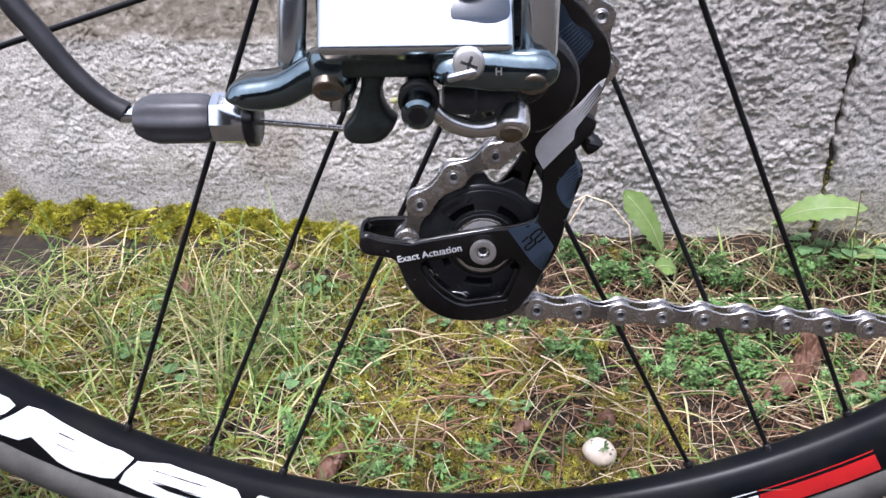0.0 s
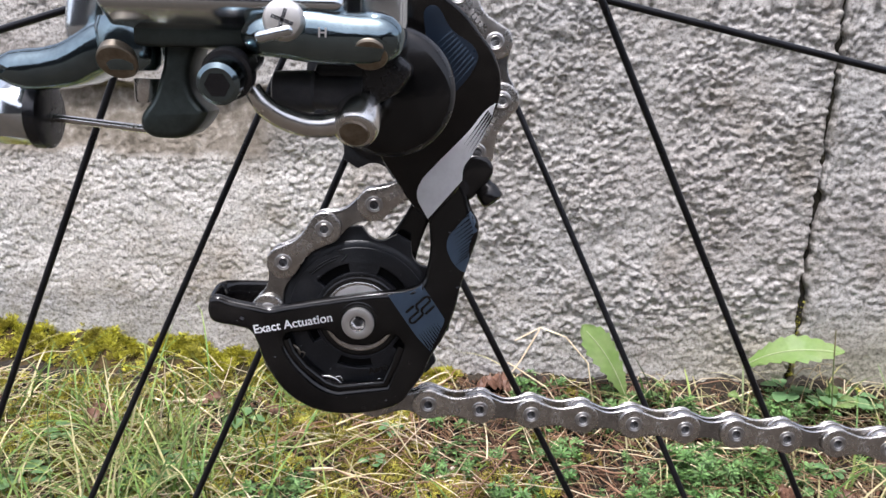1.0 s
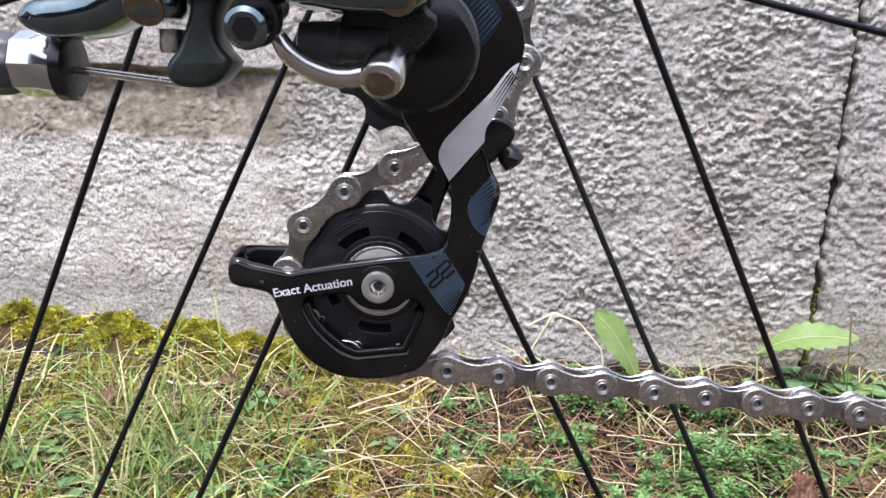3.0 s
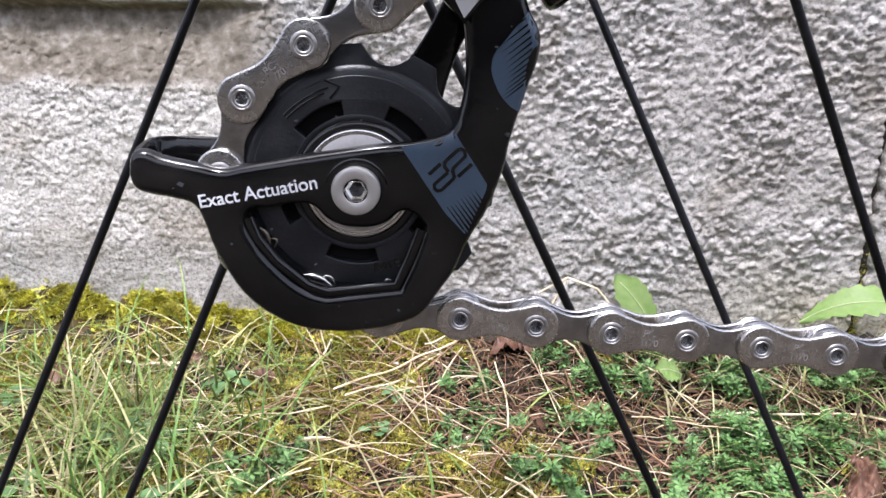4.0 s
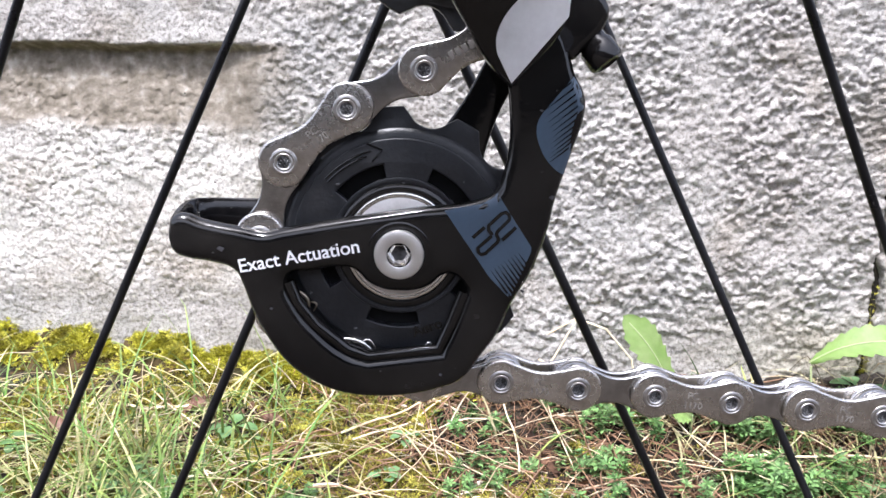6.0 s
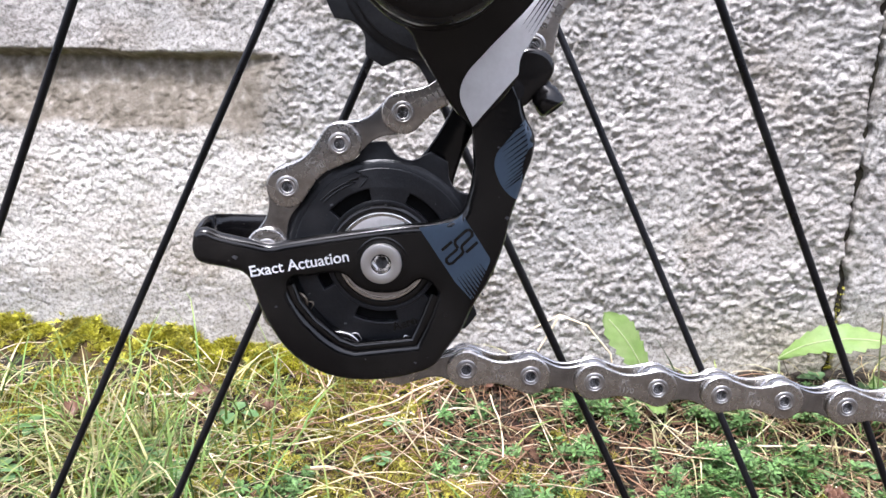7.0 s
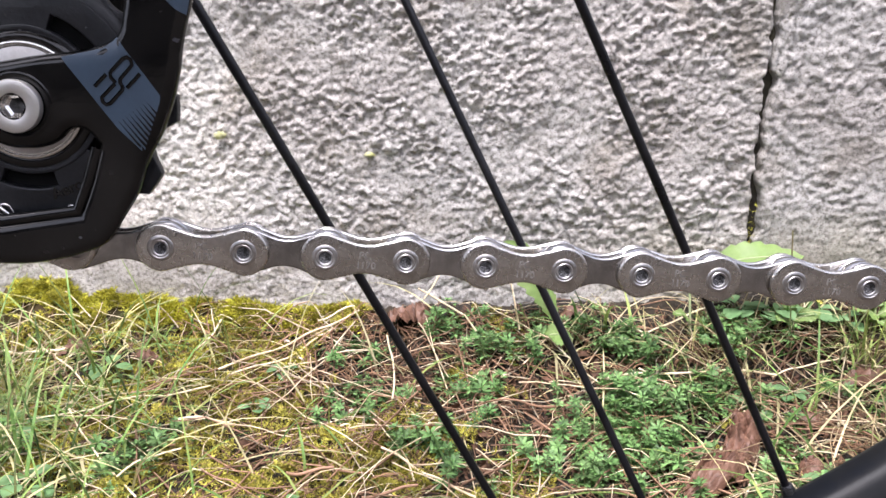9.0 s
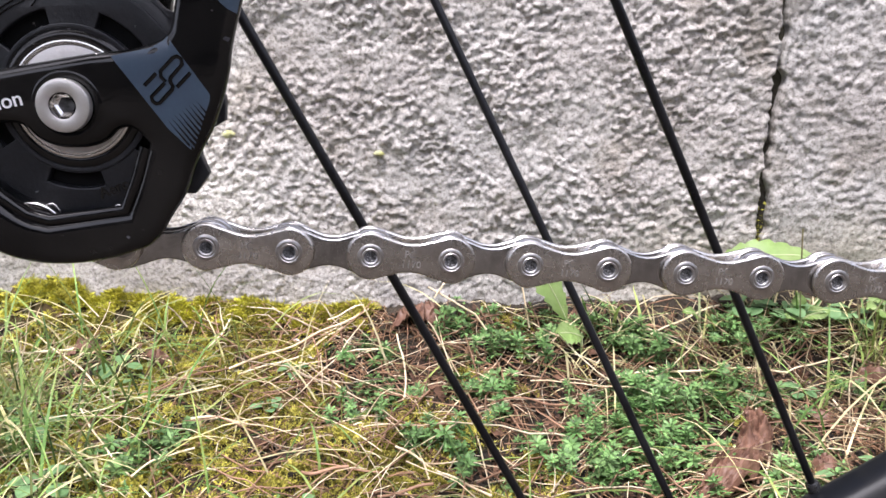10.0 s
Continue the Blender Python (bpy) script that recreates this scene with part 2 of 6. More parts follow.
def stone_material():
    """Pecked grey granite: pale grains, warm and grey patches, dark specks, thin lichen."""
    m = bpy.data.materials.new("pecked_granite")
    m.use_nodes = True
    nt = m.node_tree
    b = nt.nodes["Principled BSDF"]
    L = nt.links.new
    co = nt.nodes.new("ShaderNodeTexCoord")

    def noise_node(scale, detail, stretch=1.0):
        mp = nt.nodes.new("ShaderNodeMapping")
        mp.inputs["Scale"].default_value = (1.0, 1.0, stretch)
        L(co.outputs["Object"], mp.inputs["Vector"])
        n = nt.nodes.new("ShaderNodeTexNoise")
        n.inputs["Scale"].default_value, n.inputs["Detail"].default_value = scale, detail
        L(mp.outputs[0], n.inputs["Vector"])
        return n.outputs["Fac"]

    def ramp(fac, stops):
        r = nt.nodes.new("ShaderNodeValToRGB")
        els = r.color_ramp.elements
        while len(els) < len(stops):
            els.new(0.5)
        for e, (p, c) in zip(els, stops):
            e.position, e.color = p, (*c, 1)
        L(fac, r.inputs[0])
        return r.outputs[0]

    def mixc(kind, fac, a, c):
        x = nt.nodes.new("ShaderNodeMix")
        x.data_type, x.blend_type = "RGBA", kind
        if isinstance(fac, float):
            x.inputs["Factor"].default_value = fac
        else:
            L(fac, x.inputs["Factor"])
        L(a, x.inputs["A"])
        L(c, x.inputs["B"])
        return x.outputs["Result"]

    broad = ramp(noise_node(9, 5), [(0.32, (0.375, 0.35, 0.325)), (0.5, (0.435, 0.417, 0.39)), (0.68, (0.375, 0.368, 0.352))])
    grain = ramp(noise_node(520, 6, 1.1), [(0.34, (0.50, 0.475, 0.45)), (0.47, (0.97, 0.955, 0.94)), (0.62, (1.3, 1.29, 1.28))])
    col = mixc("MULTIPLY", 0.8, broad, grain)
    mica = ramp(noise_node(1500, 3), [(0.33, (0.3, 0.28, 0.27)), (0.4, (1, 1, 1))])
    col = mixc("MULTIPLY", 0.8, col, mica)
    stain = ramp(noise_node(26, 6), [(0.52, (1, 1, 1)), (0.72, (0.62, 0.57, 0.50))])
    col = mixc("MULTIPLY", 0.7, col, stain)
    # ragged brown stain in the block's hollow, with shade under the overhang painted in
    sep = nt.nodes.new("ShaderNodeSeparateXYZ")
    L(co.outputs["Object"], sep.inputs[0])

    def edge(value, lo, hi, wobble):
        a = nt.nodes.new("ShaderNodeMath")
        a.operation = "MULTIPLY_ADD"
        L(noise_node(28, 5), a.inputs[0])
        a.inputs[1].default_value = wobble
        L(value, a.inputs[2])
        r = nt.nodes.new("ShaderNodeMapRange")
        r.interpolation_type = "SMOOTHSTEP"
        r.inputs["From Min"].default_value, r.inputs["From Max"].default_value = lo + wobble / 2, hi + wobble / 2
        L(a.outputs[0], r.inputs["Value"])
        return r.outputs["Result"]

    def times(a, c):
        x = nt.nodes.new("ShaderNodeMath")
        x.operation = "MULTIPLY"
        L(a, x.inputs[0])
        L(c, x.inputs[1])
        return x.outputs[0]

    mask = times(times(edge(sep.outputs["Z"], 0.178, 0.186, 0.02), edge(sep.outputs["Z"], 0.229, 0.2255, 0.006)), edge(sep.outputs["X"], -0.08, -0.12, 0.05))
    pale = times(edge(sep.outputs["X"], -0.02, -0.07, 0.06), times(edge(sep.outputs["Z"], 0.195, 0.175, 0.05), edge(sep.outputs["Z"], 0.075, 0.105, 0.03)))
    light = nt.nodes.new("ShaderNodeMix")
    light.data_type, light.blend_type = "RGBA", "MULTIPLY"
    L(pale, light.inputs["Factor"])
    L(col, light.inputs["A"])
    light.inputs["B"].default_value = (1.32, 1.32, 1.305, 1)
    col = light.outputs["Result"]
    # the next block is darker towards its foot, and damp has stained it there
    dark = times(edge(sep.outputs["X"], 0.2215, 0.2217, 0.0), edge(sep.outputs["Z"], 0.4, 0.05, 0.04))
    damp = times(edge(sep.outputs["X"], 0.10, 0.21, 0.05), edge(sep.outputs["Z"], 0.115, 0.06, 0.05))
    for where, tone in ((dark, (0.93, 0.945, 0.955, 1)), (damp, (0.86, 0.83, 0.70, 1))):
        x = nt.nodes.new("ShaderNodeMix")
        x.data_type, x.blend_type = "RGBA", "MULTIPLY"
        L(where, x.inputs["Factor"])
        L(col, x.inputs["A"])
        x.inputs["B"].default_value = tone
        col = x.outputs["Result"]
    brown = ramp(noise_node(160, 6), [(0.3, (0.13, 0.11, 0.082)), (0.55, (0.25, 0.217, 0.173)), (0.72, (0.40, 0.365, 0.315))])
    col = mixc("MIX", mask, col, brown)
    L(col, b.inputs["Base Color"])
    b.inputs["Roughness"].default_value = 0.88
    b.inputs["Specular IOR Level"].default_value = 0.3
    bp = nt.nodes.new("ShaderNodeBump")
    bp.inputs["Strength"].default_value, bp.inputs["Distance"].default_value = 0.95, 0.0009
    warp = nt.nodes.new("ShaderNodeTexNoise")
    warp.inputs["Scale"].default_value, warp.inputs["Detail"].default_value = 300.0, 4.0
    L(co.outputs["Object"], warp.inputs["Vector"])
    moved = nt.nodes.new("ShaderNodeVectorMath")
    moved.operation = "MULTIPLY_ADD"
    L(warp.outputs["Color"], moved.inputs[0])
    moved.inputs[1].default_value = (0.003, 0.003, 0.003)
    L(co.outputs["Object"], moved.inputs[2])
    height = None
    for scale, share in ((360.0, 0.6), (800.0, 0.4)):
        chips = nt.nodes.new("ShaderNodeTexVoronoi")
        chips.inputs["Scale"].default_value = scale
        L(moved.outputs[0], chips.inputs["Vector"])
        grey = nt.nodes.new("ShaderNodeSeparateColor")
        L(chips.outputs["Color"], grey.inputs[0])
        a = nt.nodes.new("ShaderNodeMath")
        a.operation = "MULTIPLY_ADD"
        L(grey.outputs[0], a.inputs[0])
        a.inputs[1].default_value = share
        if height is None:
            a.inputs[2].default_value = 0.0
        else:
            L(height, a.inputs[2])
        height = a.outputs[0]
    L(height, bp.inputs["Height"])
    bp2 = nt.nodes.new("ShaderNodeBump")
    bp2.inputs["Strength"].default_value, bp2.inputs["Distance"].default_value = 0.7, 0.0005
    L(noise_node(900, 6, 1.1), bp2.inputs["Height"])
    L(bp.outputs[0], bp2.inputs["Normal"])
    L(bp2.outputs[0], b.inputs["Normal"])
    return m


SOIL = soil_material()
STONE = stone_material()

BACKDROP_GREY = mat("dark_backdrop", (0.05, 0.048, 0.045), 0.9, spread=0.2, scale=2.0, fine=60, second=(0.035, 0.034, 0.032), mix=0.5)
MORTAR = mat("dark_joint_dirt", (0.022, 0.018, 0.013), 0.95, spread=0.3, scale=90, fine=600, bump=0.6, second=(0.045, 0.04, 0.022))

# ---- building helpers ----
ORIGIN = {}


def thing(name, at_cm, label, category, group="", kind=""):
    """An Empty at the base of a thing, to which its parts are added."""
    e = new(name)
    e.empty_display_size = 0.01
    e.location = Vector(at_cm) * CM
    ORIGIN[e] = Vector(at_cm) * CM
    return tagged(e, label, category, group, kind)


def smooth(me, angle=40):
    me.polygons.foreach_set("use_smooth", [True] * len(me.polygons))
    me.set_sharp_from_angle(angle=radians(angle))
    me.update()


def part(name, me, material, parent=None, label="", angle=40, flat=False):
    """Links a mesh (given in cm, world axes) as one object under a thing or part."""
    me.transform(Matrix.Scale(CM, 4))
    off = ORIGIN.get(parent, Vector())
    me.transform(Matrix.Translation(-off))
    me.materials.clear()
    me.materials.append(material)
    if not flat:
        smooth(me, angle)
    me.name = name
    ob = new(name, me)
    if parent is not None:
        ob.parent = parent
    ORIGIN[ob] = off
    if label:
        ob["label"] = label
    return ob


def done(bm):
    bmesh.ops.recalc_face_normals(bm, faces=bm.faces[:])
    me = bpy.data.meshes.new("m")
    bm.to_mesh(me)
    bm.free()
    return me


def from_curve(cu):
    ob = bpy.data.objects.new("tmp", cu)
    me = bpy.data.meshes.new_from_object(ob)
    bpy.data.objects.remove(ob)
    bpy.data.curves.remove(cu)
    return me


def weld(me):
    bm = bmesh.new()
    bm.from_mesh(me)
    bmesh.ops.remove_doubles(bm, verts=bm.verts[:], dist=1e-4)
    bm.to_mesh(me)
    bm.free()
    return me


def plate(loops, y, thick, bevel=0.04, res=5, rounds=2):
    """A plate in the xz plane: loops of (x, z) or (x, z, 1) for a sharp corner; the first loop is the outline, the rest are holes.
    y: its front face; it reaches back by thick."""
    cu = bpy.data.curves.new("plate", "CURVE")
    cu.dimensions, cu.fill_mode = "2D", "BOTH"
    cu.extrude, cu.bevel_depth, cu.bevel_resolution, cu.offset = max(thick / 2 - bevel, 0.001), bevel, rounds, -bevel
    cu.resolution_u = res
    for pts in loops:
        sp = cu.splines.new("BEZIER")
        sp.bezier_points.add(len(pts) - 1)
        sp.use_cyclic_u = True
        for b, p in zip(sp.bezier_points, pts):
            b.co = (p[0], p[1], 0)
            kind = "VECTOR" if len(p) > 2 else "AUTO"
            b.handle_left_type = b.handle_right_type = kind
    me = weld(from_curve(cu))
    me.transform(Matrix(((1, 0, 0, 0), (0, 0, -1, y + thick / 2), (0, 1, 0, 0), (0, 0, 0, 1))))
    return me


def tube(points, radius, res=6, cyclic=False, steps=4, poly=False, tilt_flat=1.0):
    """A round bar along points (x, y, z) or (x, y, z, scale of the radius)."""
    cu = bpy.data.curves.new("tube", "CURVE")
    cu.dimensions = "3D"
    cu.bevel_depth, cu.bevel_resolution, cu.resolution_u, cu.use_fill_caps = radius, res, steps, True
    if poly:
        sp = cu.splines.new("POLY")
        sp.points.add(len(points) - 1)
        for b, p in zip(sp.points, points):
            b.co = (*p[:3], 1)
            b.radius = p[3] if len(p) > 3 else 1
    else:
        sp = cu.splines.new("BEZIER")
        sp.bezier_points.add(len(points) - 1)
        for b, p in zip(sp.bezier_points, points):
            b.co = p[:3]
            b.handle_left_type = b.handle_right_type = "AUTO"
            b.radius = p[3] if len(p) > 3 else 1
    sp.use_cyclic_u = cyclic
    return from_curve(cu)


def lathe(profile, centre, axis="y", n=40, ribs=0, rib_depth=0.0, caps=(True, True)):
    """Turned solid: profile of (radius, distance along the axis) from end to end, round an axis through centre."""
    bm = bmesh.new()
    rings = []
    for r, d in profile:
        ring = []
        for k in range(n):
            a = 2 * math.pi * k / n
            q = r * (1 + (rib_depth * (math.cos(ribs * a) - 1) if ribs else 0))
            u, v = q * math.cos(a), q * math.sin(a)
            if axis == "y":
                p = (u, d, v)
            elif axis == "x":
                p = (d, u, v)
            else:
                p = (u, v, d)
            ring.append(bm.verts.new((centre[0] + p[0], centre[1] + p[1], centre[2] + p[2])))
        rings.append(ring)
    for a, b in zip(rings, rings[1:]):
        for k in range(n):
            bm.faces.new((a[k], a[(k + 1) % n], b[(k + 1) % n], b[k]))
    if caps[0]:
        bm.faces.new(rings[0])
    if caps[1]:
        bm.faces.new(rings[-1])
    bmesh.ops.remove_doubles(bm, verts=bm.verts[:], dist=1e-5)
    return done(bm)


def block(x0, x1, y0, y1, z0, z1, bevel=0.1, seg=3, taper=0.0):
    bm = bmesh.new()
    bmesh.ops.create_cube(bm, size=1)
    for v in bm.verts:
        v.co = Vector((x0 + (v.co.x + 0.5) * (x1 - x0), y0 + (v.co.y + 0.5) * (y1 - y0), z0 + (v.co.z + 0.5) * (z1 - z0)))
    bmesh.ops.bevel(bm, geom=bm.edges[:], offset=bevel, segments=seg, affect="EDGES", profile=0.5)
    return done(bm)


def turned(me, m):
    me.transform(m)
    return me


def aim(a, b):
    """The matrix that lays the z axis of a part along a to b, at a."""
    d = Vector(b) - Vector(a)
    return Matrix.Translation(a) @ d.to_track_quat("Z", "Y").to_matrix().to_4x4()


def join(*meshes):
    bm = bmesh.new()
    for me in meshes:
        bm.from_mesh(me)
        bpy.data.meshes.remove(me)
    me = bpy.data.meshes.new("m")
    bm.to_mesh(me)
    bm.free()
    return me


# ---- ground ----
def wall_y(x):
    return 31.0 - 0.135 * x


def lumps(x, y, s, seed=0.0):
    return (np.sin(x * s + 1.3 * seed) * np.cos(y * s * 1.13 + 2.1 * seed) + 0.6 * np.sin(1.9 * x * s - 1.2 * y * s + seed) + 0.4 * np.cos(3.1 * y * s + 2.3 * x * s + 4 * seed)) / 2.0


def ground_z(x, y):
    """Height of the turf: level under the bicycle, rising to the foot of the wall."""
    x, y = np.asarray(x, float), np.asarray(y, float)
    t = np.clip((y - 4.0) / 24.0, 0, 1.35)
    base = 0.45 + 2.7 * t ** 1.1
    foot = np.clip((y - wall_y(x) + 6.0) / 6.0, 0, 1) ** 1.6
    base = base + foot * (1.3 + 0.07 * np.clip(x, -4, 40))
    near = np.clip(1 - np.hypot(x, y - 10) / 150.0, 0, 1)
    return base * np.clip(near * 3, 0, 1) + near * (0.32 * lumps(x, y, 0.55, 1) + 0.2 * lumps(x, y, 1.3, 2))


def grid_mesh(xs, ys, zfun):
    X, Y = np.meshgrid(xs, ys)
    Z = zfun(X, Y)
    V = np.stack([X, Y, Z], -1).reshape(-1, 3)
    n, m = len(xs), len(ys)
    i = (np.arange(m - 1)[:, None] * n + np.arange(n - 1)[None, :]).reshape(-1)
    F = np.stack([i, i + 1, i + n + 1, i + n], -1)
    me = bpy.data.meshes.new("g")
    me.from_pydata(V.tolist(), [], F.tolist())
    me.update()
    return me


def spaced(lo, hi, step, far):
    inner = np.arange(lo, hi, step)
    left = lo - np.geomspace(step, far, 26)[::-1]
    right = hi + np.geomspace(step, far, 26)
    return np.concatenate([left, inner, right])


def rough_ground(X, Y):
    mid = (np.abs(X - 2) < 30) & (Y > 5) & (Y < 33)
    fine = 0.16 * lumps(X + 0.3 * np.sin(3 * Y), Y, 2.6, 7) + 0.12 * lumps(X, Y + 0.2 * np.sin(4 * X), 5.3, 9)
    return ground_z(X, Y) - 0.08 + np.where(mid, fine, 0.0)


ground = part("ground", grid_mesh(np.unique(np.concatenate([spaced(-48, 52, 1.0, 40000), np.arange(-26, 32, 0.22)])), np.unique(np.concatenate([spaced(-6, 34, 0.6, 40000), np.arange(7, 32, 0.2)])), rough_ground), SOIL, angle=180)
tagged(ground, "mossy brown soil under rough unmown turf", "ground", kind="structure")


# ---- stone wall ----
def crack_line(z):
    """Where the joint between the two nearest blocks runs, from the foot up: it leans and zigzags."""
    return 21.9 + 0.03 * (z - 10) + 0.14 * noise.noise(Vector((0.0, 1.0, z * 0.28))) + 0.12 * noise.noise(Vector((0.0, 5.0, z * 1.1))) + 0.06 * noise.noise(Vector((2.0, 5.0, z * 3.1)))


def crack_gap(z):
    """How far the joint gapes: a hair in places, a few millimetres at the chipped corners."""
    return 0.2 + 0.55 * max(0.0, noise.noise(Vector((7.0, 2.0, z * 0.33)))) + 0.55 * max(0.0, noise.noise(Vector((9.0, 2.0, z * 0.9))) - 0.1) + 0.012 * max(0.0, 14 - z)


def stone_block(x0, x1, z0, z1, step, seed, groove=False, left=None, right=None):
    """One pecked block, standing along the wall's line: its face is uneven, its edges are chipped, and it is 25 deep."""
    xs = np.linspace(x0, x1, int((x1 - x0) / step) + 1)
    zs = np.concatenate([np.linspace(z0, z0 + 6, 8)[:-1], np.linspace(z0 + 6, min(z1, 28), int((min(z1, 28) - z0 - 6) / step) + 1), np.linspace(min(z1, 28), z1, 12)[1:]]) if z0 < 0 else np.linspace(z0, z1, int((z1 - z0) / step) + 1)
    nx, nz = len(xs), len(zs)
    V = []
    for z in zs:
        off_l, off_r = (left(z) - x0 if left else 0.0), (right(z) - x1 if right else 0.0)
        for x in xs:
            p = Vector((x, seed * 7.3, 1.06 * z + 0.12 * x))
            w = 0.45 * noise.noise(p * 1.1 + Vector((5, 0, 0)))
            q = p + Vector((w, 0, 0.7 * w))
            f = noise.noise(q * 1.9) + 0.7 * noise.noise(q * 4.1) + 0.42 * noise.noise(q * 8.0)
            g = noise.noise(q * 3.2 + Vector((0, 30, 0))) + 0.6 * noise.noise(q * 6.8 + Vector((0, 30, 0)))
            a1, a2 = min(1.0, max(0.0, (f + 0.05) / 0.22)), min(1.0, max(0.0, (g - 0.12) / 0.25))
            flake = 0.55 * a1 * a1 * (3 - 2 * a1) + 0.4 * a2 * a2 * (3 - 2 * a2) + 0.22 * f
            calm = (0.45 + 0.55 * min(1, max(0, (x + 12) / 9))) * min(1.0, max(0.4, 0.8 + 1.1 * noise.noise(p * 0.28))) * (0.68 if x > 22 else 1.0) * min(1.0, max(0.45, (z - 4.0) / 6.0))
            d = 0.09 * calm * flake + 0.09 * noise.noise(q * 0.6) + 0.16 * noise.noise(p * 0.2)
            if step < 0.2:
                # chipped facets, each with its own height and tilt
                cell = Vector((x * 2.7 + 0.35 * f, seed * 7.3, z * 3.1 + 0.35 * g))
                c = noise.voronoi(cell)[1][0]
                d += 0.05 * calm * (1 - 2.2 * abs(noise.noise(q * 2.6 + Vector((0, 50, 0))))) + 0.028 * calm * (1 - 2.2 * abs(noise.noise(q * 5.5 + Vector((0, 70, 0)))))
                d += 0.85 * calm * (0.115 * noise.cell(c * 7.1) + 0.12 * noise.cell(c * 5.3 + Vector((40, 0, 0))) * (cell.x - c.x) + 0.14 * noise.cell(c * 4.7 + Vector((0, 0, 60))) * (cell.z - c.z))
            edge = min(x - x0, x1 - x, z1 - z)
            wob = 0.24 * noise.noise(Vector((x * 0.9, 3 + seed, z * 0.9))) + 0.2 * noise.noise(Vector((x * 2.5, 3 + seed, z * 2.5)))
            back = 3.0 * max(0.0, 0.1 + 0.8 * max(0.0, wob) - edge)
            if groove:
                e = 0.4 * noise.noise(Vector((x * 0.35, 9, z * 0.35)))
                # a shallow hollow that deepens upwards to an overhanging edge
                deep = min(1, max(0, (z + e - 18.2) / 4.0)) * min(1, max(0, (22.75 - z + 0.6 * e) / 0.35)) * min(1, max(0, (-9.5 - x + 3 * e) / 4.0))
                back += 0.9 * deep
            xe = x + off_l * max(0.0, 1 - (x - x0) / 1.2) + off_r * max(0.0, 1 - (x1 - x) / 1.2)
            V.append((xe, wall_y(xe) - d + back, z))
    F = []
    for j in range(nz - 1):
        for i in range(nx - 1):
            a = j * nx + i
            F.append((a, a + 1, a + nx + 1, a + nx))
    # the sides and the back
    n = len(V)
    ring = list(range(nx)) + [j * nx + nx - 1 for j in range(1, nz)] + [(nz - 1) * nx + i for i in range(nx - 2, -1, -1)] + [j * nx for j in range(nz - 2, 0, -1)]
    for k in ring:
        V.append((V[k][0], wall_y(V[k][0]) + 25.0, V[k][2]))
    m = len(ring)
    for k in range(m):
        F.append((ring[k], n + k, n + (k + 1) % m, ring[(k + 1) % m]))
    F.append(tuple(range(n, n + m)))
    me = bpy.data.meshes.new("b")
    me.from_pydata(V, [], F)
    me.update()
    return me


wall = thing("wall_north", (0, 31, 0), "weathered wall of large pecked grey granite blocks", "wall", kind="structure")
core = block(-240, 240, -12, 12, -8, 40, 0.3, 1)
part("joint_filling", turned(core, Matrix.Translation((0, 46, 0)) @ Matrix.Rotation(-math.atan(0.135), 4, "Z")), MORTAR, wall, "dark earth in the joints", flat=True)
strip = block(21.2, 22.9, -8, 8, -4, 41, 0.1, 1)
part("joint_filling", turned(strip, Matrix.Translation((0, wall_y(22.0) + 8.55, 0))), MORTAR, wall, "dark earth in the joint", flat=True)
part("stone_block", stone_block(-38.0, 21.8, -4, 41.0, 0.085, 1.0, True, right=crack_line), STONE, wall, angle=180)
part("stone_block", stone_block(22.0, 46.0, -4, 41.0, 0.095, 2.0, left=lambda z: crack_line(z) + crack_gap(z)), STONE, wall, angle=180)
part("stone_block", stone_block(46.5, 70.0, -4, 41.0, 0.9, 8.0), STONE, wall, angle=180)
part("stone_block", stone_block(-99.0, -38.6, -4, 41.0, 0.9, 3.0), STONE, wall, angle=180)
for k, (a, b) in enumerate(((-160, -99.6), (70.6, 130), (130.6, 190))):
    part("stone_block", stone_block(a, b, -4, 41.0, 1.5, 4.0 + k), STONE, wall, angle=180)

# an unseen plain wall, added to darken reflections in the gloss and metal parts
backdrop = part("wall_south", turned(block(-1600, 1600, -15, 15, -10, 200, 1.0, 1), Matrix.Translation((0, -500, 0))), BACKDROP_GREY, angle=30)
tagged(backdrop, "unseen plain dark grey wall added for reflections", "wall", kind="structure")

# ---- rear wheel ----
HUB = (-1.4, 4.9, 34.2)
wheel = thing("bicycle_wheel", (HUB[0], HUB[1], 0.6), "black road bicycle wheel with spokes in groups of three", "bicycle wheel")


def ring_mesh(profile, n=240):
    """A ring round the hub's axis: a closed profile of (radius, y)."""
    bm = bmesh.new()
    rings = []
    for k in range(n):
        a = 2 * math.pi * k / n
        rings.append([bm.verts.new((HUB[0] + r * math.sin(a), HUB[1] + y, HUB[2] - r * math.cos(a))) for r, y in profile])
    m = len(profile)
    for k in range(n):
        a, b = rings[k], rings[(k + 1) % n]
        for i in range(m):
            bm.faces.new((a[i], a[(i + 1) % m], b[(i + 1) % m], b[i]))
    return done(bm)


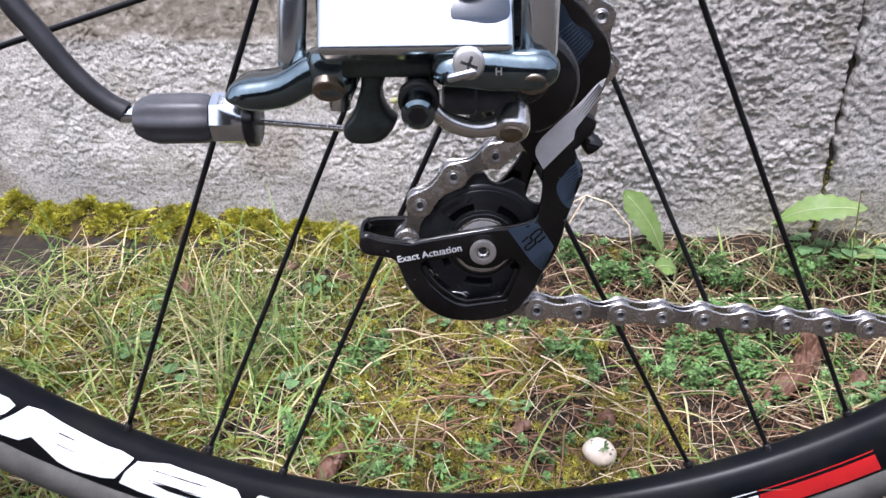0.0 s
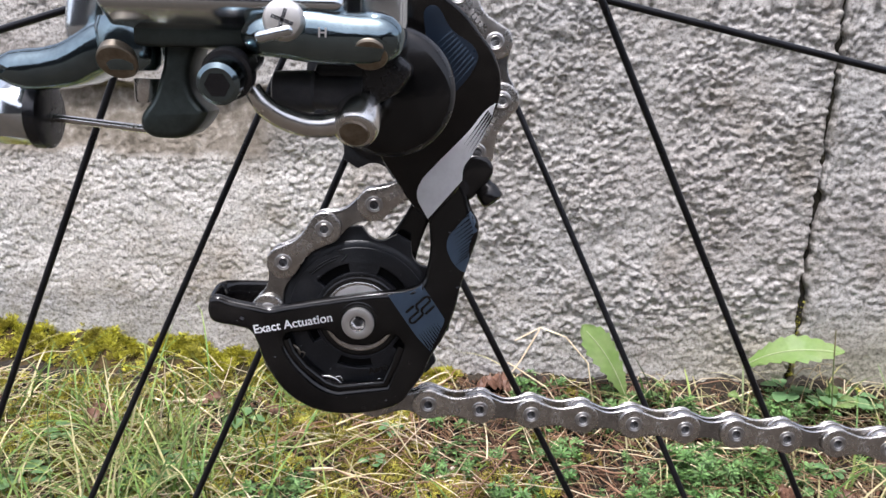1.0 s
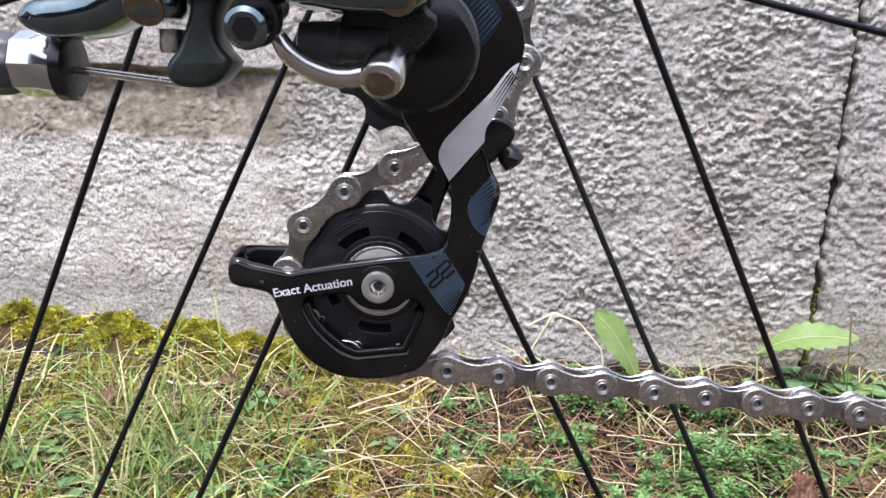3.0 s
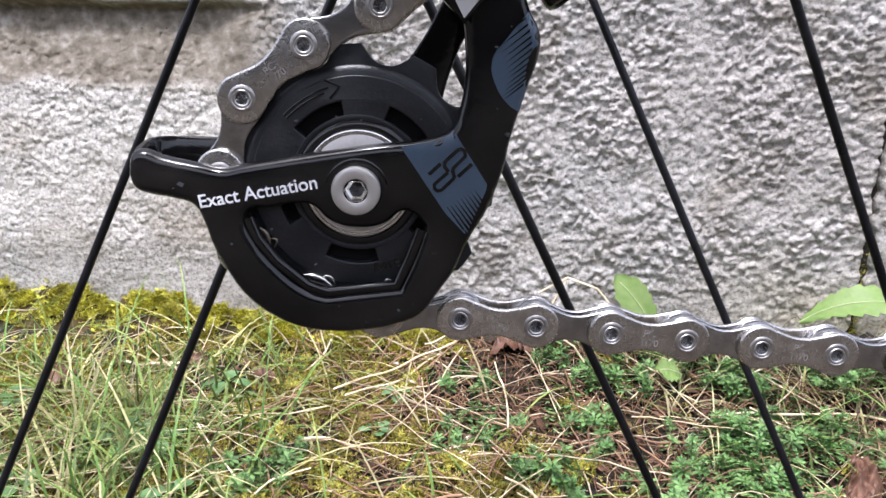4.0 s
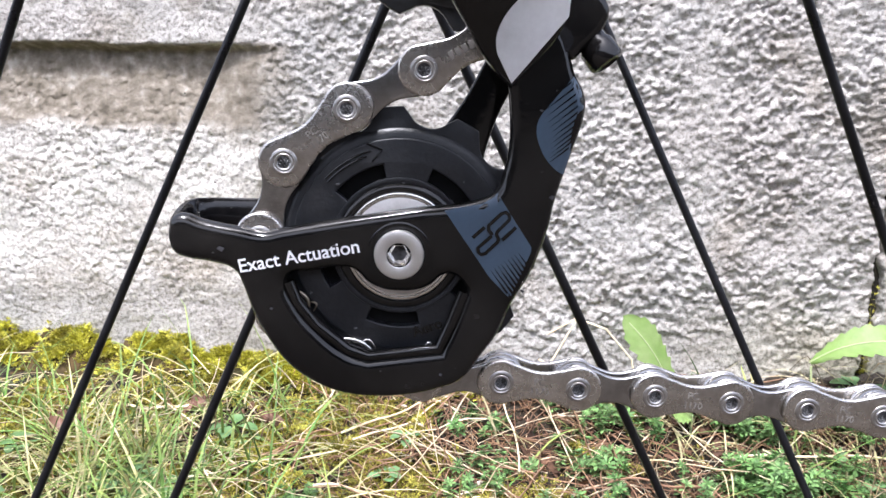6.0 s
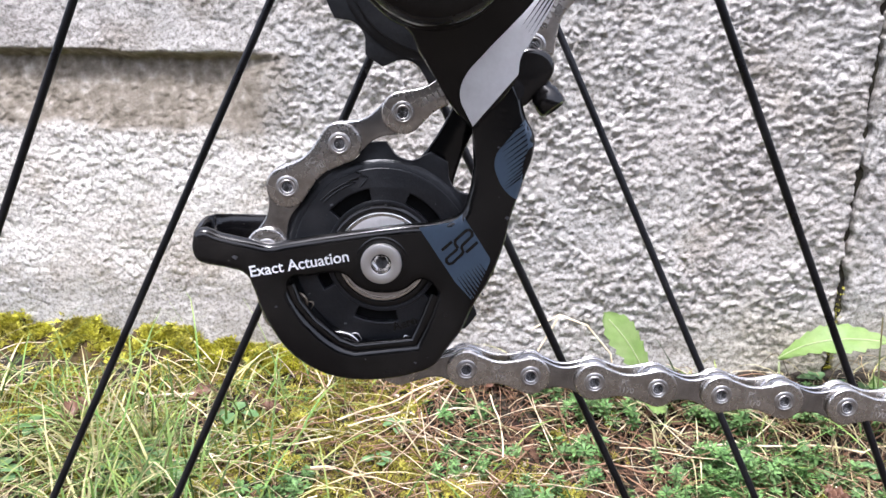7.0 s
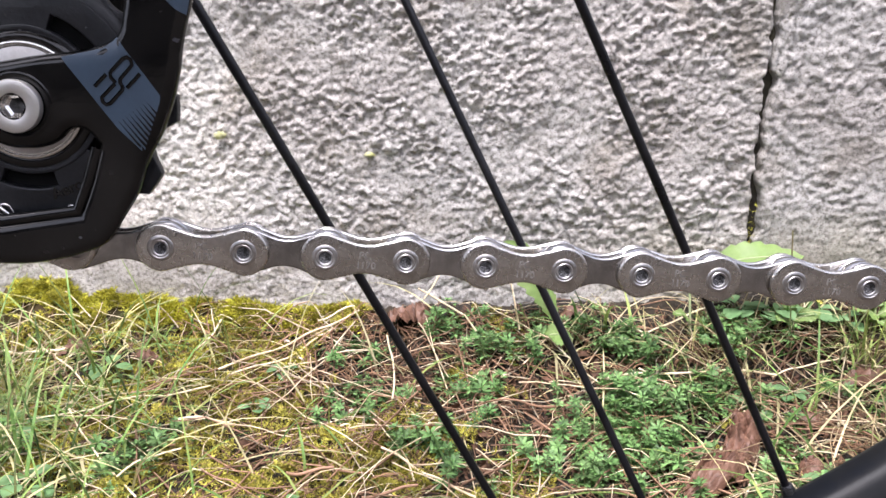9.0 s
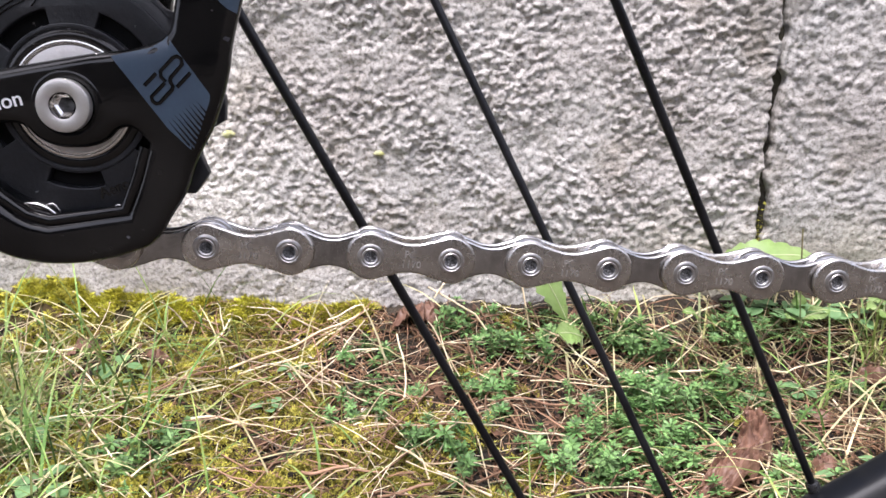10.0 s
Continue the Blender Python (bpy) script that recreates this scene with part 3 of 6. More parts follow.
rim = part("rim", ring_mesh([(29.95, -0.2), (30.02, -0.4), (30.2, -0.6), (30.55, -0.85), (30.95, -1.0), (31.85, -1.05), (32.0, -1.0), (32.0, -0.8), (31.4, -0.6), (31.4, 0.6), (32.0, 0.8), (32.0, 1.0), (31.85, 1.05), (30.95, 1.0), (30.55, 0.85), (30.2, 0.6), (30.02, 0.4), (29.95, 0.2)]), RIM_BLACK, wheel, "black alloy rim with white and red lettering", angle=35)
part("tyre", ring_mesh([(31.5, -0.55), (31.95, -0.85), (32.1, -1.05), (32.5, -1.2), (32.95, -1.16), (33.36, -0.95), (33.36, 0.95), (32.95, 1.16), (32.5, 1.2), (32.1, 1.05), (31.95, 0.85), (31.5, 0.55)]), TYRE, wheel, "grey tyre with a worn sidewall", angle=60)
part("tread", ring_mesh([(33.35, -0.93), (33.55, -0.65), (33.68, -0.25), (33.72, 0.0), (33.68, 0.25), (33.55, 0.65), (33.35, 0.93), (33.1, 0.6), (33.1, -0.6)]), TREAD, wheel, angle=60)
part("hub", lathe([(0.5, -5.6), (0.5, -3.2), (2.3, -3.1), (2.3, -2.0), (2.6, -1.9), (2.6, -1.6), (1.4, -1.2), (1.2, 2.0), (2.0, 2.9), (2.2, 3.2), (2.2, 3.5), (0.6, 3.7), (0.6, 5.6)], HUB, "y", 40), BLACK_SATIN, wheel)


def rim_decal(a0, a1, r0, r1, n=10, skew=0.0, proud=0.012):
    """A strip of the rim's flank between two angles from straight down (degrees, forwards positive) and two radii."""
    bm = bmesh.new()

    def flank(r):
        k = min(max((r - 30.55) / 0.4, 0), 1)
        return -(0.85 + 0.15 * k + max(0, r - 30.95) / 0.9 * 0.05) - proud

    rows = []
    for k in range(n + 1):
        row = []
        for j in range(4):
            r = r0 + (r1 - r0) * j / 3
            a = radians(a0 + (a1 - a0) * k / n + skew * (j / 3 - 0.5))
            row.append(bm.verts.new((HUB[0] + r * math.sin(a), HUB[1] + flank(r), HUB[2] - r * math.cos(a))))
        rows.append(row)
    for a, b in zip(rows, rows[1:]):
        for j in range(3):
            bm.faces.new((a[j], a[j + 1], b[j + 1], b[j]))
    return done(bm)


def rim_shape(pts, proud=0.014):
    """A flat figure on the rim's flank, from corners given as an angle from straight down (degrees, forwards positive) and a radius."""
    bm = bmesh.new()
    bm.faces.new([bm.verts.new((a * 0.53, r, 0)) for a, r in pts])
    bmesh.ops.triangulate(bm, faces=bm.faces[:])
    bmesh.ops.subdivide_edges(bm, edges=bm.edges[:], cuts=6, use_grid_fill=True)
    for v in bm.verts:
        a, r = radians(v.co.x / 0.53), v.co.y
        y = np.interp(r, (29.95, 30.02, 30.2, 30.55, 30.95, 31.85), (0.2, 0.4, 0.6, 0.85, 1.0, 1.05))
        v.co = (HUB[0] + r * math.sin(a), HUB[1] - float(y) - proud, HUB[2] - r * math.cos(a))
    return done(bm)


for pts in ([(-42.0, 30.2), (-37.4, 30.27), (-36.7, 30.25), (-36.05, 30.35), (-36.3, 30.7), (-36.7, 30.97), (-38.5, 31.3), (-42.0, 31.4)],
            [(-36.5, 31.15), (-35.3, 30.2), (-34.3, 30.13), (-32.7, 30.2), (-29.95, 30.88), (-28.9, 30.32), (-28.0, 30.3), (-26.9, 30.38), (-27.2, 30.79), (-27.6, 31.43), (-28.5, 31.62), (-30.45, 31.78), (-31.6, 31.7), (-34.0, 31.11), (-34.65, 31.52), (-36.0, 31.66)],
            [(-26.6, 30.44), (-24.4, 30.2), (-21.5, 30.25), (-19.0, 30.37), (-18.05, 30.8), (-18.2, 31.6), (-22.0, 31.68), (-25.5, 31.64), (-27.2, 31.55), (-27.1, 30.94)],
            [(-17.9, 30.74), (-17.2, 30.39), (-15.5, 30.42), (-13.8, 30.8), (-14.4, 31.6), (-17.6, 31.65)]):
    part("lettering", rim_shape(pts), WHITE_DECAL, rim, "white lettering on the rim")
part("counter", rim_shape([(-25.1, 31.02), (-23.9, 30.92), (-21.05, 31.0), (-21.15, 31.18), (-23.75, 31.17)], 0.024), RIM_BLACK, rim, "black counter of a letter")
part("stripe", rim_decal(18.9, 20.85, 30.85, 31.82), WHITE_DECAL, rim, "white stripe")
part("stripe", rim_decal(20.95, 29.5, 30.85, 31.82), RED_DECAL, rim, "red stripe")


def spoke(a, b):
    """A bladed black spoke from a (at the rim) to b (towards the hub), with its nipple."""
    a, b = Vector(a), Vector(b)
    me = tube([a, a.lerp(b, 0.06), b], 0.1, res=3, poly=True)
    sp = part("spoke", me, SPOKE_MAT, wheel)
    d = (b - a).normalized()
    q = a - d * 0.5
    part("nipple", turned(lathe([(0.14, -0.3), (0.2, -0.1), (0.2, 0.2), (0.17, 0.3), (0.17, 0.55), (0.11, 0.62)], (0, 0, 0), "z", 12), aim(q, b)), BLACK_SATIN, sp)


def stretch_spoke(p, q, r_rim=29.8, r_hub=3.2):
    """Carries the line through p and q from the rim to its nearest reach of the hub."""
    p, q = Vector(p), Vector(q)
    c = Vector((HUB[0], 0, HUB[2]))
    d = (q - p).normalized()
    flat = Vector((d.x, 0, d.z))
    w = Vector((p.x, 0, p.z)) - c
    A, B = flat.length_squared, w.dot(flat)
    near = -B / A
    rad = math.sqrt(max(0, B * B - A * (w.length_squared - r_rim ** 2)))
    t0 = (-B - rad) / A
    spoke(p + d * t0, p + d * near)


SPOKES = [((5.47, 4.81, 9.0), (-1.14, 2.9, 22.0)), ((9.09, 5.35, 9.0), (2.9, 7.25, 22.0)), ((12.79, 5.12, 9.0), (6.08, 3.49, 22.0)),
          ((-8.01, 4.9, 9.0), (-2.2, 3.58, 22.0)), ((-11.44, 5.5, 9.0), (-5.49, 5.74, 22.0)), ((-15.1, 5.04, 9.0), (-9.44, 4.1, 22.0)),
          ((26.4, 4.9, 21.25), (4.4, 3.32, 25.75)), ((-27.2, 4.9, 20.0), (-8.0, 3.36, 25.7))]
for p, q in SPOKES:
    stretch_spoke(p, q)
for g in range(-1, 2):
    # the groups above the axle
    for off, y1 in ((-3.6, 3.0), (0.0, 8.3), (3.6, 3.0)):
        a = math.pi + g * 2 * math.pi / 7
        ax, bx = (math.sin(a), -math.cos(a)), (math.cos(a), math.sin(a))
        P = [HUB[0] + ax[0] * 29.6 + bx[0] * off, 4.9, HUB[2] + ax[1] * 29.6 + bx[1] * off]
        Q = [HUB[0] + ax[0] * 2 + bx[0] * off, y1, HUB[2] + ax[1] * 2 + bx[1] * off]
        spoke(P, Q)

# ---- chain ----
PITCH = 1.27


def pin_list():
    """Places of the chain's pins (x, y, z), from the cassette round both jockey wheels and forwards."""
    upper, lower = Vector((-0.75, 0, 23.55)), Vector((-1.66, 0, 18.1))
    pts = []
    for a in (123.4, 90.7, 58.0, 25.3, -7.4, -40.1):
        pts.append(upper + 2.25 * Vector((math.cos(radians(a)), 0, math.sin(radians(a)))))
    pts.insert(0, pts[0] + Vector((-1.18, 0.1, 0.45)))
    pts.insert(0, pts[0] + Vector((-1.15, 0.1, 0.55)))
    pts.append(Vector((-0.22, 0, 21.45)))
    pts += [Vector((-1.33, 0, 20.85)), Vector((-2.47, 0, 20.26)), Vector((-3.42, 0, 19.45))]
    for a in (175.8, 208.6, 241.4):
        pts.append(lower + 2.16 * Vector((math.cos(radians(a)), 0.02, math.sin(radians(a)))))
    pts.append(Vector((-1.22, 0.12, 15.97)))
    for k in range(32):
        pts.append(Vector((PITCH * k * 0.9969, 0.28, 15.9 - PITCH * k * 0.0785 + 0.00035 * k * k)))
    return pts


def link_outline(r, waist):
    h = PITCH / 2
    pts = []
    for a in range(-120, 121, 30):
        pts.append((h + r * math.cos(radians(a)), r * math.sin(radians(a))))
    pts.append((0.0, waist))
    for a in range(60, 301, 30):
        pts.append((-h + r * math.cos(radians(a)), r * math.sin(radians(a))))
    pts.append((0.0, -waist))
    return pts


chain = thing("bicycle_chain", (0, 0.28, 15.9), "worn nickel-plated bicycle chain running over two jockey wheels", "chain")


def shared(me, material, angle=40):
    me.transform(Matrix.Scale(CM, 4))
    me.materials.append(material)
    smooth(me, angle)
    return me


OUTER = shared(plate([link_outline(0.385, 0.235)], -0.285, 0.1, 0.042, 4, 3), NICKEL_OUT)
OUTER_BACK = shared(plate([link_outline(0.385, 0.235)], 0.19, 0.1, 0.042, 4, 3), NICKEL_OUT)
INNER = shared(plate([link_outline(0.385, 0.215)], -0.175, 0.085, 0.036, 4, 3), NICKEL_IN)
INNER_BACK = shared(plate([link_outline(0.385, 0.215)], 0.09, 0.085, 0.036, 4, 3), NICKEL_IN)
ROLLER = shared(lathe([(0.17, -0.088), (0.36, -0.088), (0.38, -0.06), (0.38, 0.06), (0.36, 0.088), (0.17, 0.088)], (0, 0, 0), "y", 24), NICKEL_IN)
PIN = shared(lathe([(0.1, -0.28), (0.1, -0.298), (0.11, -0.306), (0.125, -0.309), (0.135, -0.3), (0.15, -0.3), (0.16, -0.308), (0.19, -0.304), (0.205, -0.295), (0.21, -0.28), (0.2, -0.25), (0.2, 0.25), (0.19, 0.3), (0.1, 0.31)], (0, 0, 0), "y", 28, caps=(False, True)), PIN_STEEL)
# a dark disc on the solid plate, painting the shade of the pin's hollow
RECESS = shared(lathe([(0.01, -0.287), (0.05, -0.2875), (0.07, -0.2895), (0.102, -0.288), (0.102, -0.27), (0.01, -0.27)], (0, 0, 0), "y", 16), HOLLOW_SHADE)


def stamped():
    """The characters stamped in two lines on the outer plates."""
    lines = []
    for text, x, z, size in (("PC", -0.105, 0.015, 0.16), ("1170", -0.155, -0.145, 0.16)):
        cu = bpy.data.curves.new("text", "FONT")
        cu.body, cu.size, cu.extrude = text, size, 0.002
        me = from_curve(cu)
        me.transform(Matrix.Translation((x, -0.2865, z)) @ Matrix.Rotation(radians(90), 4, "X"))
        lines.append(me)
    return join(*lines)


MARK = shared(stamped(), ENGRAVE)
WORN = shared(join(*[block(x, x + 0.075, -0.2885, -0.2845, -0.06, 0.06, 0.002, 1) for x in (-0.215, -0.105, 0.005, 0.115)]), ENGRAVE)


def sub(name, me, parent, m=Matrix(), label=""):
    ob = new(name, me)
    ob.parent = parent
    ob.matrix_local = m
    if label:
        ob["label"] = label
    return ob


PINS = pin_list()
for k in range(len(PINS) - 1):
    a, b = PINS[k], PINS[k + 1]
    mid = (a + b) / 2 - Vector((0, 0.28, 15.9))
    d = b - a
    m = Matrix.Translation(mid * CM) @ Matrix.Rotation(-math.atan2(d.z, d.x), 4, "Y") @ Matrix.Rotation(math.atan2(d.y, d.length), 4, "Z")
    h = d.length / 2 * CM
    # outer links join the pins that show their heads, inner links lie between
    if (k - len(PINS)) % 2 == 0:
        l = sub("outer_plate", OUTER, chain, m)
        sub("outer_plate", OUTER_BACK, chain, m)
        for s in (-1, 1):
            sub("pin", PIN, l, Matrix.Translation((s * h, 0, 0)))
            sub("pin_recess", RECESS, l, Matrix.Translation((s * h, 0, 0)), "dark disc painting the shade in the pin's hollow")
        sub("marking", WORN if a.z > 21 else MARK, l, Matrix.Rotation(math.pi if d.x < 0 else 0.0, 4, "Y"), "worn stamped characters")
    else:
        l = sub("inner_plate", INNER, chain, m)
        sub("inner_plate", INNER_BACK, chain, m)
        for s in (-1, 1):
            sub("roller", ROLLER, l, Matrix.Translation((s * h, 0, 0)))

# ---- rear derailleur ----
mech = thing("rear_derailleur", (-1.66, 0, 15.8), "black and silver rear derailleur with a black pulley cage", "derailleur")
LOW, UP = (-1.66, 0.0, 18.12), (-0.75, 0.0, 23.55)


def jockey_outline(c, phase, teeth=11, n=13):
    pts = []
    for k in range(teeth):
        for j in range(n):
            d = (j / n - 0.5) * 2 * math.pi / teeth
            s = 2.25 * math.sin(d)
            r = 2.13
            if abs(s) < 0.40:
                r = min(r, 2.25 * math.cos(d) - math.sqrt(0.40 ** 2 - s * s))
            a = radians(phase) + k * 2 * math.pi / teeth + d
            pts.append((c[0] + r * math.cos(a), c[2] + r * math.sin(a), 1))
    return pts


def circle(c, r, n=24, a0=0, a1=360):
    return [(c[0] + r * math.cos(radians(a0 + (a1 - a0) * k / n)), c[2] + r * math.sin(radians(a0 + (a1 - a0) * k / n))) for k in range(n)]


def slot(c, a0, a1, r0, r1, n=10):
    """The outline of a curved slot between two angles and two radii."""
    return [(c[0] + r * math.cos(radians(a)), c[2] + r * math.sin(radians(a)), 1) for r, lo, hi in ((r1, a0, a1), (r0, a1, a0)) for a in np.linspace(lo, hi, n)]


def jockey(c, phase, turn):
    slots = [slot(c, turn + 72 * k, turn + 72 * k + 38, 1.06, 1.29) for k in range(5)]
    web = plate([circle(c, 1.66, 40), circle(c, 0.5)] + slots, c[1] - 0.19, 0.3, 0.025, 4, 3)
    j = part("jockey_wheel", web, BLACK_MATTE, mech, "worn black nylon jockey wheel with eleven teeth")
    part("tooth_ring", plate([jockey_outline(c, phase), circle(c, 1.45)], c[1] - 0.1, 0.2, 0.02, 2), BLACK_MATTE, j)
    part("shoulder", lathe([(1.6, -0.165), (1.72, -0.15), (1.8, -0.12), (1.82, -0.09), (1.5, -0.09)], c, "y", 64, caps=(False, False)), BLACK_MATTE, j)
    # a black disc added behind the slots to paint the shade in their depth
    part("hub_disc", lathe([(0.4, -0.04), (1.42, -0.04), (1.42, 0.02), (0.4, 0.02)], c, "y", 40), DEEP_BLACK, j)
    part("slot_ring", lathe([(1.0, -0.18), (1.0, -0.205), (1.03, -0.212), (1.06, -0.205), (1.07, -0.18)], c, "y", 64, caps=(False, False)), BLACK_MATTE, j)
    part("bearing_seal", lathe([(0.2, -0.25), (0.5, -0.255), (0.74, -0.243), (0.795, -0.225), (0.815, -0.2), (0.2, -0.16)], c, "y", 64), BRUSHED, j, "brushed steel bearing cover")
    part("cover_rim", lathe([(0.79, -0.235), (0.80, -0.252), (0.82, -0.255), (0.84, -0.245), (0.845, -0.16), (0.77, -0.16)], c, "y", 64), STEEL, j, "bright steel rim")
    part("seal_lip", lathe([(0.845, -0.16), (0.85, -0.215), (0.875, -0.225), (0.94, -0.22), (0.98, -0.19), (0.98, -0.16)], c, "y", 48, caps=(False, False)), BLACK_GLOSS, j)
    # crumbs of dried dirt stuck to the face
    r = random.Random(int(turn))
    dirt = []
    for _ in range(16):
        a, q, w = r.uniform(0, 6.283), r.choice((r.uniform(1.3, 1.62), r.uniform(0.98, 1.08))), r.uniform(0.012, 0.03)
        dirt.append(turned(block(-w, w, -0.008, 0.008, -0.6 * w, 0.6 * w, 0.005, 1), Matrix.Translation((c[0] + q * math.cos(a), c[1] - 0.195, c[2] + q * math.sin(a))) @ Matrix.Rotation(r.uniform(0, 3), 4, "Y")))
    tagged(part("dirt", join(*dirt), GREY_PLASTIC, j, "specks of dried grey dirt"), kind="stuff")
    return j


low = jockey((LOW[0], LOW[1], LOW[2] + 0.055), 110.7, 30)
up = jockey(UP, 25.3, 10)
# bright crescents for worn edges and painted glints between the teeth
for a, half, r, w in ((-151, 7, 1.66, 0.035), (-146, 3, 1.58, 0.02), (-113, 10, 1.62, 0.045), (-108, 5, 1.54, 0.02), (-80, 8, 1.63, 0.03), (-73, 3, 1.56, 0.016)):
    bend = [(LOW[0] + (r + 0.12 * (k / 3) ** 2) * math.cos(radians(a + half * k / 3)), -0.2, LOW[2] + (r + 0.12 * (k / 3) ** 2) * math.sin(radians(a + half * k / 3)), 1.0 - 0.8 * abs(k / 3) ** 2) for k in range(-3, 4)]
    part("worn_edge", tube(bend, w, 3, poly=True), STEEL if a > -140 else BRASS, low, "bright crescent for a worn edge and its painted glint")
# moulded arrow on the lower wheel: two fine lines that end in a point
arrow = []
for r, a1 in ((1.585, 105), (1.525, 107)):
    arrow.append(tube([(LOW[0] + r * math.cos(radians(a)), -0.19, LOW[2] + r * math.sin(radians(a))) for a in range(137, a1, -3)], 0.014, 2, poly=True))
tip = (LOW[0] + 1.555 * math.cos(radians(103)), LOW[2] + 1.555 * math.sin(radians(103)))
arrow.append(tube([(tip[0] - 0.17, -0.19, tip[1] + 0.11), (tip[0] + 0.06, -0.19, tip[1] + 0.02), (tip[0] - 0.09, -0.19, tip[1] - 0.16)], 0.016, 2, poly=True))
part("arrow", join(*arrow), BLACK_GLOSS, low, "moulded direction arrow")


def words(text, size, m, material, parent, name, label, depth=0.006, lay=None):
    cu = bpy.data.curves.new("text", "FONT")
    cu.body, cu.size, cu.extrude, cu.offset = text, size, depth, 0.004
    me = from_curve(cu)
    me.transform(m)
    if lay:
        lay(me, 0.01)
    return part(name, me, material, parent, label, flat=True)


words("Aero", 0.23, Matrix.Translation((-1.42, -0.192, 16.72)) @ Matrix.Rotation(radians(-21), 4, "Y") @ Matrix.Rotation(radians(90), 4, "X"), BLACK_GLOSS, low, "raised_word", "raised black word moulded in the wheel", 0.012)

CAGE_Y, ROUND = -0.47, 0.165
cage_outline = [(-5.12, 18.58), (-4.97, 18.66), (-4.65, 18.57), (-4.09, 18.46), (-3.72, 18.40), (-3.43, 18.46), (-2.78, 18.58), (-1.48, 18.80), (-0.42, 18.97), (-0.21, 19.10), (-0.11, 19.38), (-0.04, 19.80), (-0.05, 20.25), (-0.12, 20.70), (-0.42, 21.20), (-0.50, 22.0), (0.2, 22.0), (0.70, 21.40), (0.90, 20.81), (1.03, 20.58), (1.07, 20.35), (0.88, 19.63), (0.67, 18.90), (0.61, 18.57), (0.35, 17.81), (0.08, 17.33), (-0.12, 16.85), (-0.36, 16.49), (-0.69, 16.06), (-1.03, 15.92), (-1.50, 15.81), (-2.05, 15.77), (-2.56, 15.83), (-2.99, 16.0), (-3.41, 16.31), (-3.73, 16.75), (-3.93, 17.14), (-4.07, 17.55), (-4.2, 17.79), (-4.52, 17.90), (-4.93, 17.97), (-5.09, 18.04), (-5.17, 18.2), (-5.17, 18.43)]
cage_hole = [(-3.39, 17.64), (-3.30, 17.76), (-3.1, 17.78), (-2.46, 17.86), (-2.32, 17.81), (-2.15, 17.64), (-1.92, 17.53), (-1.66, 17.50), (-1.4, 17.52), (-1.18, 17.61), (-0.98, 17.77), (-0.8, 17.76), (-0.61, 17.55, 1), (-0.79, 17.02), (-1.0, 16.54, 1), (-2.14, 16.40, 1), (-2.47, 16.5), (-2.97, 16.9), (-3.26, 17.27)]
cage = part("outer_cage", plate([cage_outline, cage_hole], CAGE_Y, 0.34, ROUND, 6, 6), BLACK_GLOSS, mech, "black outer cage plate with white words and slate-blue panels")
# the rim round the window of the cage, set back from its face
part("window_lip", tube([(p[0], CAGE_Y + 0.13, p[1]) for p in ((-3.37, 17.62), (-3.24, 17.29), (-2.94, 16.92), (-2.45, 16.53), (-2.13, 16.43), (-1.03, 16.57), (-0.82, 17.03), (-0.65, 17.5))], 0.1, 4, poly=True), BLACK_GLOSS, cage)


def guard_loop():
    """The loop at the back of the cage, a band bent round the chain."""
    path = [(-4.86, -0.365), (-4.93, -0.365), (-5.0, -0.35), (-5.08, -0.27), (-5.1, -0.1), (-5.1, 0.15), (-5.07, 0.35), (-4.96, 0.5), (-4.7, 0.57), (-4.3, 0.58), (-3.7, 0.58)]
    bm = bmesh.new()
    secs = []
    n = len(path)
    for i, (x, y) in enumerate(path):
        x0, y0 = path[max(i - 1, 0)]
        x1, y1 = path[min(i + 1, n - 1)]
        t = Vector((x1 - x0, y1 - y0)).normalized()
        nrm = Vector((t.y, -t.x))
        w = 0.09
        top = 18.6 + 0.17 * min(1, max(0, (y + 0.35) / 0.8))
        bot = 17.99 + 0.06 * min(1, max(0, (-4.6 - x) / 0.5))
        ring = []
        for s, z in ((-1, bot + 0.08), (-0.4, bot), (0.4, bot), (1, bot + 0.08), (1, top - 0.08), (0.4, top), (-0.4, top), (-1, top - 0.08)):
            ring.append(bm.verts.new((x + nrm.x * w * s, y + nrm.y * w * s, z)))
        secs.append(ring)
    for a, b in zip(secs, secs[1:]):
        for k in range(8):
            bm.faces.new((a[k], a[(k + 1) % 8], b[(k + 1) % 8], b[k]))
    bm.faces.new(secs[0])
    bm.faces.new(secs[-1])
    return done(bm)


part("guard_loop", guard_loop(), BLACK_GLOSS, cage, angle=50)

# inner cage plate, behind the chain
inner_outline = [(-3.6, 18.4), (-3.3, 17.2), (-2.4, 16.4), (-1.4, 16.3), (-0.5, 16.9), (-0.3, 18.0), (-0.42, 19.0), (-0.24, 19.95), (0.3, 21.1), (0.9, 22.6), (0.6, 24.4), (-0.75, 25.1), (-2.0, 24.3), (-2.1, 22.9), (-1.2, 22.3), (-0.15, 21.55), (-0.3, 21.2), (-1.0, 20.0), (-1.35, 19.7), (-1.9, 19.5), (-3.0, 19.2)]
part("inner_cage", plate([inner_outline], 0.5, 0.2, 0.05, 6), BLACK_GLOSS, mech, "black inner cage plate")
part("cage_post", lathe([(0.2, -0.45), (0.2, 0.6)], (0.62, 0, 21.3), "y", 16), BLACK_SATIN, mech)
